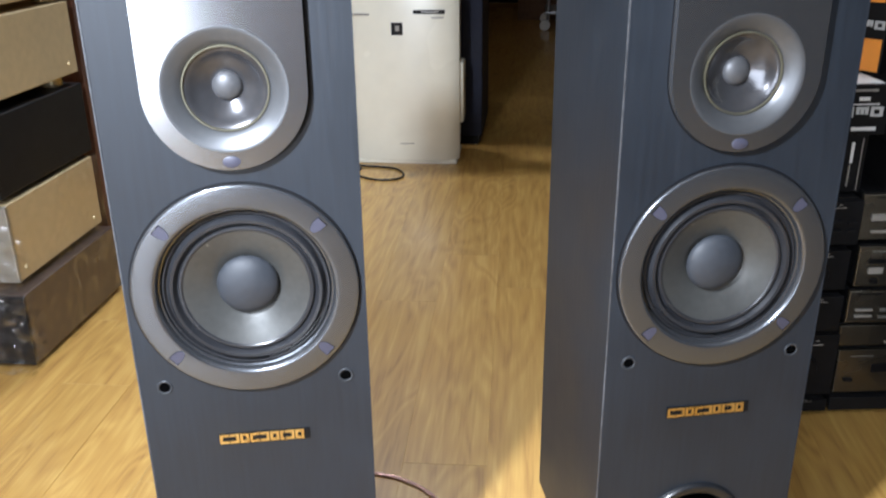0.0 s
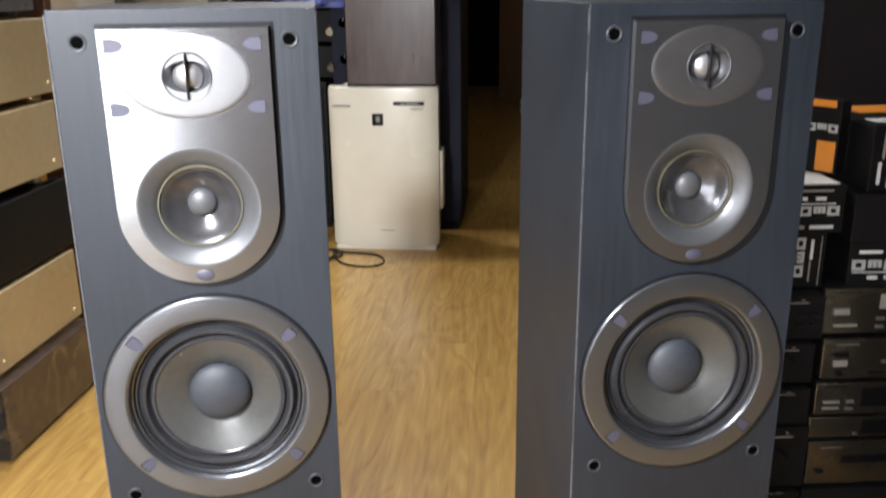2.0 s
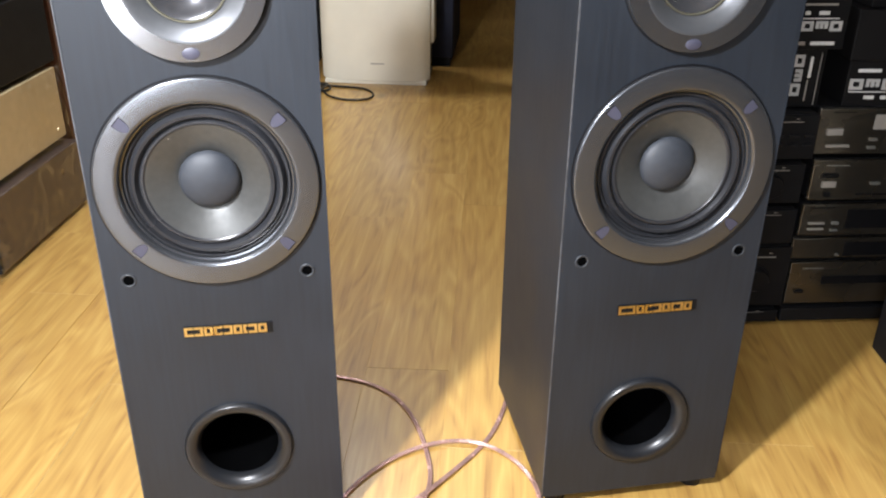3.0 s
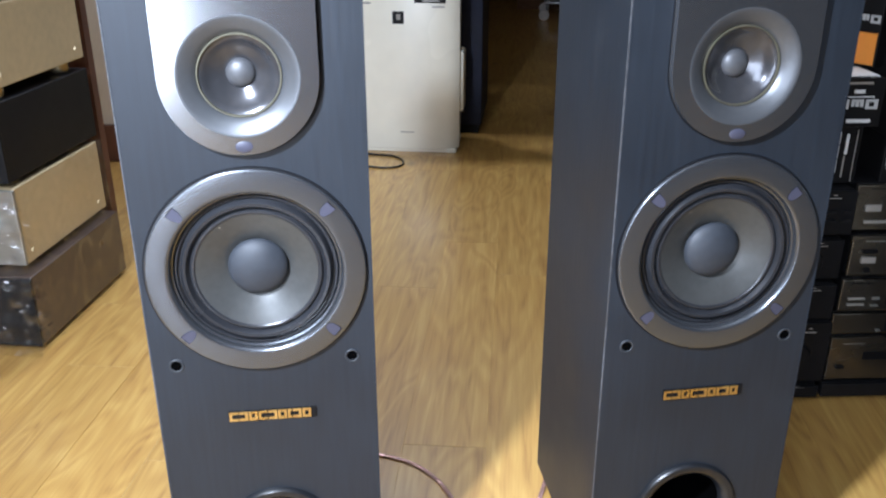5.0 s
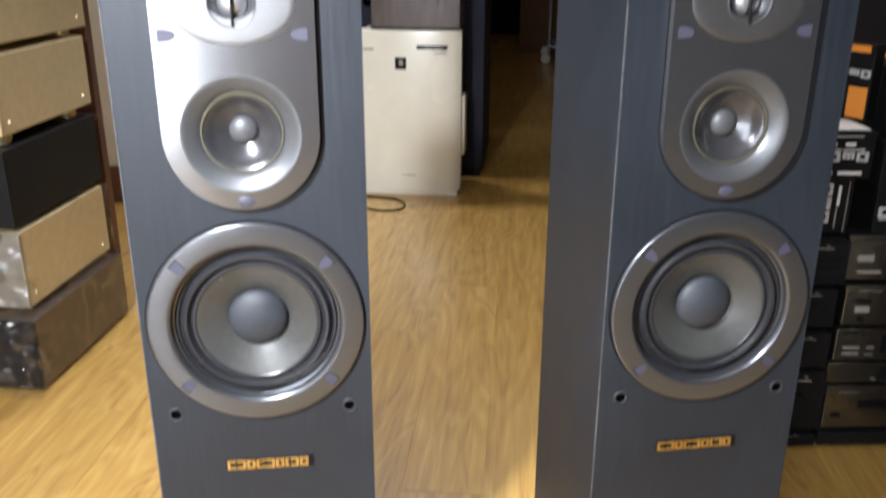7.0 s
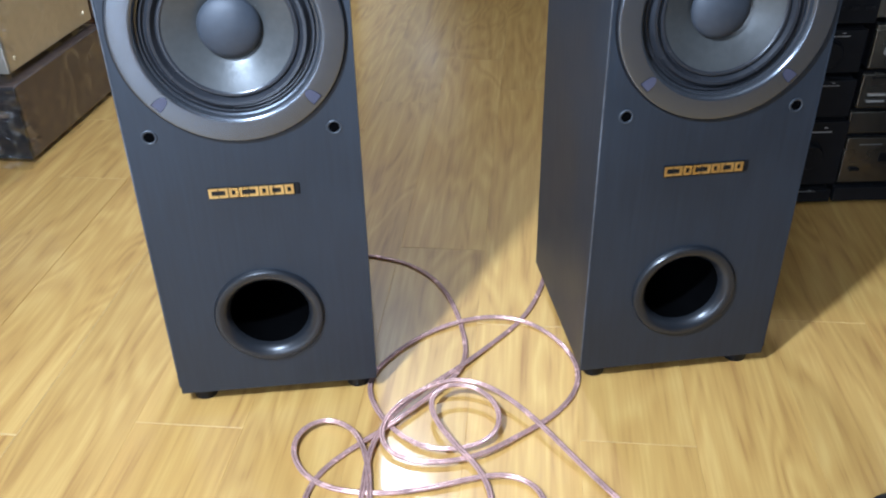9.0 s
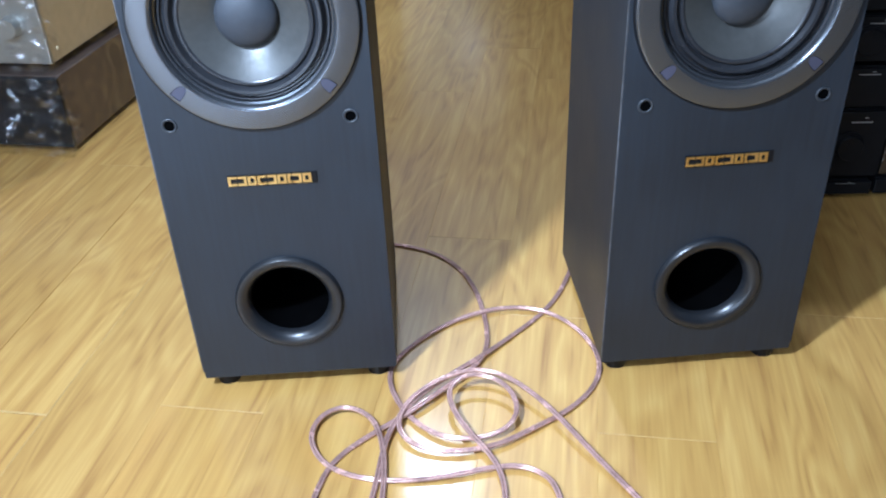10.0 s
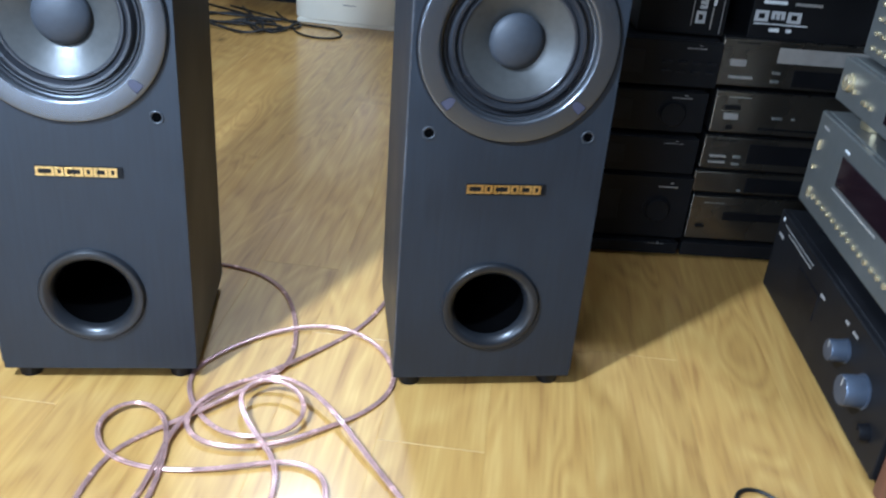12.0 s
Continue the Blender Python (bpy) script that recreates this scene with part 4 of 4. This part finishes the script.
part("motor", lathe([(0.03, 0.03), (0.06, 0.05), (0.065, 0.11), (0.04, 0.15), (0, 0.155)], 0, FZ, 32), M_CREAM, fan, "", True)
part("pole", box(-0.014, 0.014, 0.085, 0.113, 0.03, FZ - 0.05, 0.006), M_CREAM, fan)
bm = bmesh.new()
bmesh.ops.create_cone(bm, cap_ends=True, segments=40, radius1=0.19, radius2=0.15, depth=0.035, matrix=Matrix.Translation((0, 0.10, 0.0175)))
part("foot_plate", bm, M_CREAM, fan)

# ---- far end of the passage ----
M_STEEL = mat("dull_steel", (0.35, 0.35, 0.36), 0.4, 0.7)
M_LIME = mat("lime_plastic", (0.38, 0.48, 0.05), 0.45, vary=0.1)
M_KRAFT = mat("brown_carton", (0.16, 0.085, 0.045), 0.8, vary=0.15)
cart = thing("trolley", pose(0.04, 5.58, 0), "steel trolley on casters at the dark end of the passage", "trolley")
for lx in (0.04, 0.42):
    for ly in (0.03, 0.36):
        leg = tube("leg", [(lx, ly, 0.06), (lx, ly, 0.3), (lx, ly, 0.6), (lx, ly, 0.80)], 0.010, M_STEEL, cart)
        whl = part("caster", lathe([(0.0, -0.012), (0.028, -0.012), (0.032, -0.007), (0.032, 0.007), (0.028, 0.012), (0, 0.012)], lx - 0.02, 0.032, 28), M_WHITE, cart, "pale rubber caster", True)
        whl.location.y = ly
part("shelf", box(0.02, 0.44, 0.01, 0.38, 0.10, 0.115, 0.002), M_STEEL, cart)
part("shelf", box(0.02, 0.44, 0.01, 0.38, 0.70, 0.715, 0.002), M_BLACKMET, cart)
crate = thing("lime_crate", pose(0.05, 5.60, 0.7155), "lime green plastic crate on the trolley", "crate")
part("crate_wall", box(0.0, 0.36, 0.0, 0.02, 0.0, 0.22, 0.004), M_LIME, crate)
part("crate_wall", box(0.0, 0.02, 0.02, 0.30, 0.0, 0.22, 0.004), M_LIME, crate)
part("crate_wall", box(0.34, 0.36, 0.02, 0.30, 0.0, 0.22, 0.004), M_LIME, crate)
part("crate_label", box(0.05, 0.31, -0.003, 0.0, 0.04, 0.10), M_WHITE, crate)
kraft = thing("kraft_carton", pose(-0.12, 6.1, 0), "plain brown cardboard carton standing in the dark", "carton")
part("body", box(0, 0.30, 0, 0.3, 0, 0.95, 0.004), M_KRAFT, kraft)
part("lid_flap", box(0.01, 0.29, -0.003, 0.0, 0.86, 0.95), M_KRAFT, kraft)
rack = thing("steel_rack", pose(0.52, 5.3, 0), "dark steel rack with small pale jars", "rack")
for lx in (0.0, 0.34):
    part("post", box(lx, lx + 0.02, 0, 0.02, 0, 1.2), M_BLACKMET, rack)
for lz in (0.3, 0.78, 1.15):
    part("shelf", box(0.0, 0.36, 0.0, 0.3, lz, lz + 0.015), M_BLACKMET, rack)
for k in range(3):
    j = thing("jar", pose(0.56 + 0.06 * k, 5.36, 0.795), "small pale jar on the steel rack", "jar", "jars on the rack")
    bm = bmesh.new()
    bmesh.ops.create_cone(bm, cap_ends=True, segments=20, radius1=0.022, radius2=0.022, depth=0.07, matrix=Matrix.Translation((0, 0, 0.035)))
    part("glass", bm, M_WHITE, j)
    bm = bmesh.new()
    bmesh.ops.create_cone(bm, cap_ends=True, segments=20, radius1=0.023, radius2=0.021, depth=0.014, matrix=Matrix.Translation((0, 0, 0.078)))
    part("lid", bm, M_STEEL, j)

# ---- cables ----
CR = 0.0017


def twin(name, pts, label, lift=0.0):
    """Clear two-core loudspeaker wire, lying on the floor."""
    ob = thing(name, pose(0, 0, 0), label, "cable", "loudspeaker wires")
    for s in (-1, 1):
        line = []
        for k, (x, y, z) in enumerate(pts):
            xa, ya, _ = pts[max(0, k - 1)]
            xb, yb, _ = pts[min(len(pts) - 1, k + 1)]
            d = Vector((xb - xa, yb - ya, 0)).normalized()
            line.append((x - d.y * s * CR * 0.95, y + d.x * s * CR * 0.95, CR + 0.0004 + z))
        tube("core", line, CR, M_COPPER, ob)
    return ob


W = "copper-coloured twin loudspeaker wire in clear sheath, loosely coiled on the floor"
twin("loudspeaker_wire", [(-0.215, 1.128, 0.0), (-0.183, 1.130, 0), (-0.127, 1.122, 0), (-0.072, 1.075, 0), (-0.042, 1.013, 0), (-0.020, 0.940, 0), (-0.018, 0.885, 0.003), (-0.046, 0.841, 0.006), (-0.078, 0.795, 0.006), (-0.100, 0.770, 0.004), (-0.131, 0.741, 0), (-0.154, 0.707, 0), (-0.160, 0.672, 0), (-0.158, 0.60, 0), (-0.12, 0.53, 0), (-0.04, 0.50, 0), (0.04, 0.53, 0), (0.084, 0.60, 0), (0.090, 0.670, 0), (0.080, 0.702, 0.002), (0.068, 0.716, 0.003), (0.040, 0.727, 0.003), (0.002, 0.714, 0.003), (-0.037, 0.697, 0.002), (-0.082, 0.687, 0), (-0.129, 0.686, 0), (-0.167, 0.701, 0), (-0.189, 0.731, 0.004), (-0.187, 0.763, 0.006), (-0.163, 0.786, 0.006), (-0.128, 0.772, 0.006), (-0.110, 0.744, 0.004), (-0.090, 0.683, 0), (-0.085, 0.60, 0), (-0.10, 0.45, 0)], W)
twin("loudspeaker_wire", [(0.075, 1.12, 0), (0.069, 1.069, 0), (0.053, 1.003, 0), (0.013, 0.946, 0), (-0.017, 0.897, 0.004), (-0.052, 0.852, 0.007), (-0.091, 0.800, 0.007), (-0.108, 0.744, 0.004), (-0.100, 0.683, 0), (-0.10, 0.60, 0), (-0.14, 0.48, 0)], W)
twin("loudspeaker_wire", [(0.30, 0.52, 0), (0.22, 0.63, 0), (0.150, 0.709, 0.002), (0.105, 0.758, 0.008), (0.061, 0.811, 0.012), (0.014, 0.850, 0.014), (-0.026, 0.858, 0.014), (-0.064, 0.836, 0.012), (-0.094, 0.798, 0.010), (-0.100, 0.760, 0.006), (-0.076, 0.733, 0.004), (-0.030, 0.730, 0.004), (0.016, 0.748, 0.004), (0.046, 0.777, 0.003), (0.088, 0.816, 0), (0.118, 0.866, 0), (0.118, 0.918, 0), (0.084, 0.973, 0), (0.031, 1.001, 0.004), (-0.034, 0.985, 0.004), (-0.087, 0.943, 0), (-0.120, 0.889, 0), (-0.130, 0.852, 0), (-0.113, 0.810, 0), (-0.079, 0.768, 0.003), (-0.038, 0.747, 0.004), (0.020, 0.760, 0.006), (0.036, 0.800, 0.012), (0.010, 0.838, 0.018), (-0.030, 0.842, 0.020), (-0.050, 0.820, 0.018), (-0.045, 0.793, 0.014), (-0.021, 0.761, 0.010), (0.005, 0.738, 0.006), (0.027, 0.710, 0.002), (0.036, 0.66, 0), (0.03, 0.55, 0)], W)


def cord(name, pts, r, label):
    return tagged(tube(name, [(x, y, z + r) for x, y, z in pts], r, M_CORD), label, "cable")


cord("power_cord", [(-0.53, 2.66, 0.0), (-0.506, 2.56, 0), (-0.45, 2.515, 0), (-0.40, 2.508, 0), (-0.352, 2.53, 0), (-0.352, 2.585, 0), (-0.39, 2.64, 0), (-0.45, 2.645, 0), (-0.56, 2.66, 0), (-0.62, 2.78, 0)], 0.0032, "black power cord looped on the floor by the purifier")
for i, (cx, cy, rx, ry, n) in enumerate(((-0.64, 2.55, 0.10, 0.07, 15), (-0.72, 2.62, 0.13, 0.06, 13), (-0.58, 2.60, 0.08, 0.08, 12))):
    pts = []
    for k in range(n * 2):
        a = 2 * math.pi * k / n + i
        w = 1 + 0.25 * math.sin(k * 1.7 + i * 2)
        pts.append((cx + rx * w * math.cos(a), cy + ry * w * math.sin(a), 0.002 * (k % 5)))
    pts.append((cx - 0.1 - 0.05 * i, 2.80, 0.0))
    cord("power_cord", pts, 0.0035, "tangled black power cord on the floor by the low cabinet")
cord("signal_cable", [(0.36, 0.60, 0), (0.385, 0.66, 0), (0.394, 0.703, 0), (0.398, 0.722, 0.0), (0.412, 0.735, 0.001), (0.440, 0.742, 0.002), (0.480, 0.746, 0.003), (0.530, 0.747, 0.002), (0.585, 0.742, 0), (0.640, 0.730, 0)], 0.0034, "black cable curling on the floor by the amplifier")
cord("signal_cable", [(0.515, 0.64, 0), (0.513, 0.700, 0), (0.513, 0.730, 0.004), (0.514, 0.756, 0.004), (0.517, 0.778, 0), (0.528, 0.791, 0), (0.545, 0.792, 0), (0.562, 0.781, 0), (0.590, 0.755, 0), (0.635, 0.715, 0)], 0.0024, "thin black cable looped beside another on the floor")
plug = thing("cable_plug", pose(0.362, 0.688, 0, 0, 0, 8), "rounded black plug lying on the floor", "plug")
part("body", box(-0.026, 0.026, -0.010, 0.010, 0.0, 0.014, 0.0066, 4), M_BLACK, plug, "", True)

# ---- floor planks ----
PW, PL, TILT_DEG = 0.124, 0.806, 1.6


def plank_mesh(glint_side):
    """One laminate plank; its sawn ends, and with glint_side one long side too, have light-catching edges painted pale.
    """
    bm = bmesh.new()
    add_box(bm, 0.00003, PW - 0.00003, 0.00003, PL - 0.00003, -0.008, 0.0)
    top = [e for e in bm.edges if all(v.co.z > -0.001 for v in e.verts)]
    bmesh.ops.bevel(bm, geom=top, offset=0.0013 if glint_side else 0.00038, segments=1, affect="EDGES")
    bmesh.ops.recalc_face_normals(bm, faces=bm.faces)
    bm.normal_update()
    for f in bm.faces:
        nx, ny, nz = f.normal
        if 0.2 < nz < 0.95 and (abs(ny) > 0.3 or (glint_side and nx > 0.3)):
            f.material_index = 1
    me = bpy.data.meshes.new("floor_plank")
    bm.to_mesh(me)
    bm.free()
    me.materials.append(M_FLOOR)
    me.materials.append(M_EDGE_GLINT)
    return me


PLAIN, GLINT_SIDED = plank_mesh(False), plank_mesh(True)
KNOWN = {0: 0.787, -1: 0.985, -2: 1.160, -4: 0.763, -5: 1.08, 1: 1.02, -3: 0.90}
rnd = random.Random(5)
td = radians(TILT_DEG)
floor_ob = bpy.data.objects["floor"]
rest = bmesh.new()
for col in range(-16, 16):
    first = KNOWN.get(col, rnd.uniform(0, PL))
    start = first - PL * math.ceil((first + 1.6) / PL)
    for k in range(12):
        y0 = start + k * PL
        if y0 > 6.4:
            break
        x = 0.118 + col * PW - math.tan(td) * (y0 - 0.785)
        if not -1.9 < x < 1.9 - PW:
            continue
        m = pose(x, y0, 0.0, 0, 0, TILT_DEG)
        if -1.45 < x < 1.2 and y0 > -0.7:
            pk = new("floor_plank", GLINT_SIDED if col == -6 and y0 < 0.9 else PLAIN)
            pk.matrix_world = m
            pk.parent = floor_ob
        else:
            corners = [m @ Vector(p) for p in ((0.0003, 0.0003, -0.0004), (PW - 0.0003, 0.0003, -0.0004), (PW - 0.0003, PL - 0.0003, -0.0004), (0.0003, PL - 0.0003, -0.0004))]
            if corners[2].y < -1.6:
                continue
            rest.faces.new([rest.verts.new((p.x, min(max(p.y, -1.69), 7.19), p.z)) for p in corners])
far_planks = part("outer_planks", rest, M_FLOOR, floor_ob)
far_planks["kind"] = "stuff"
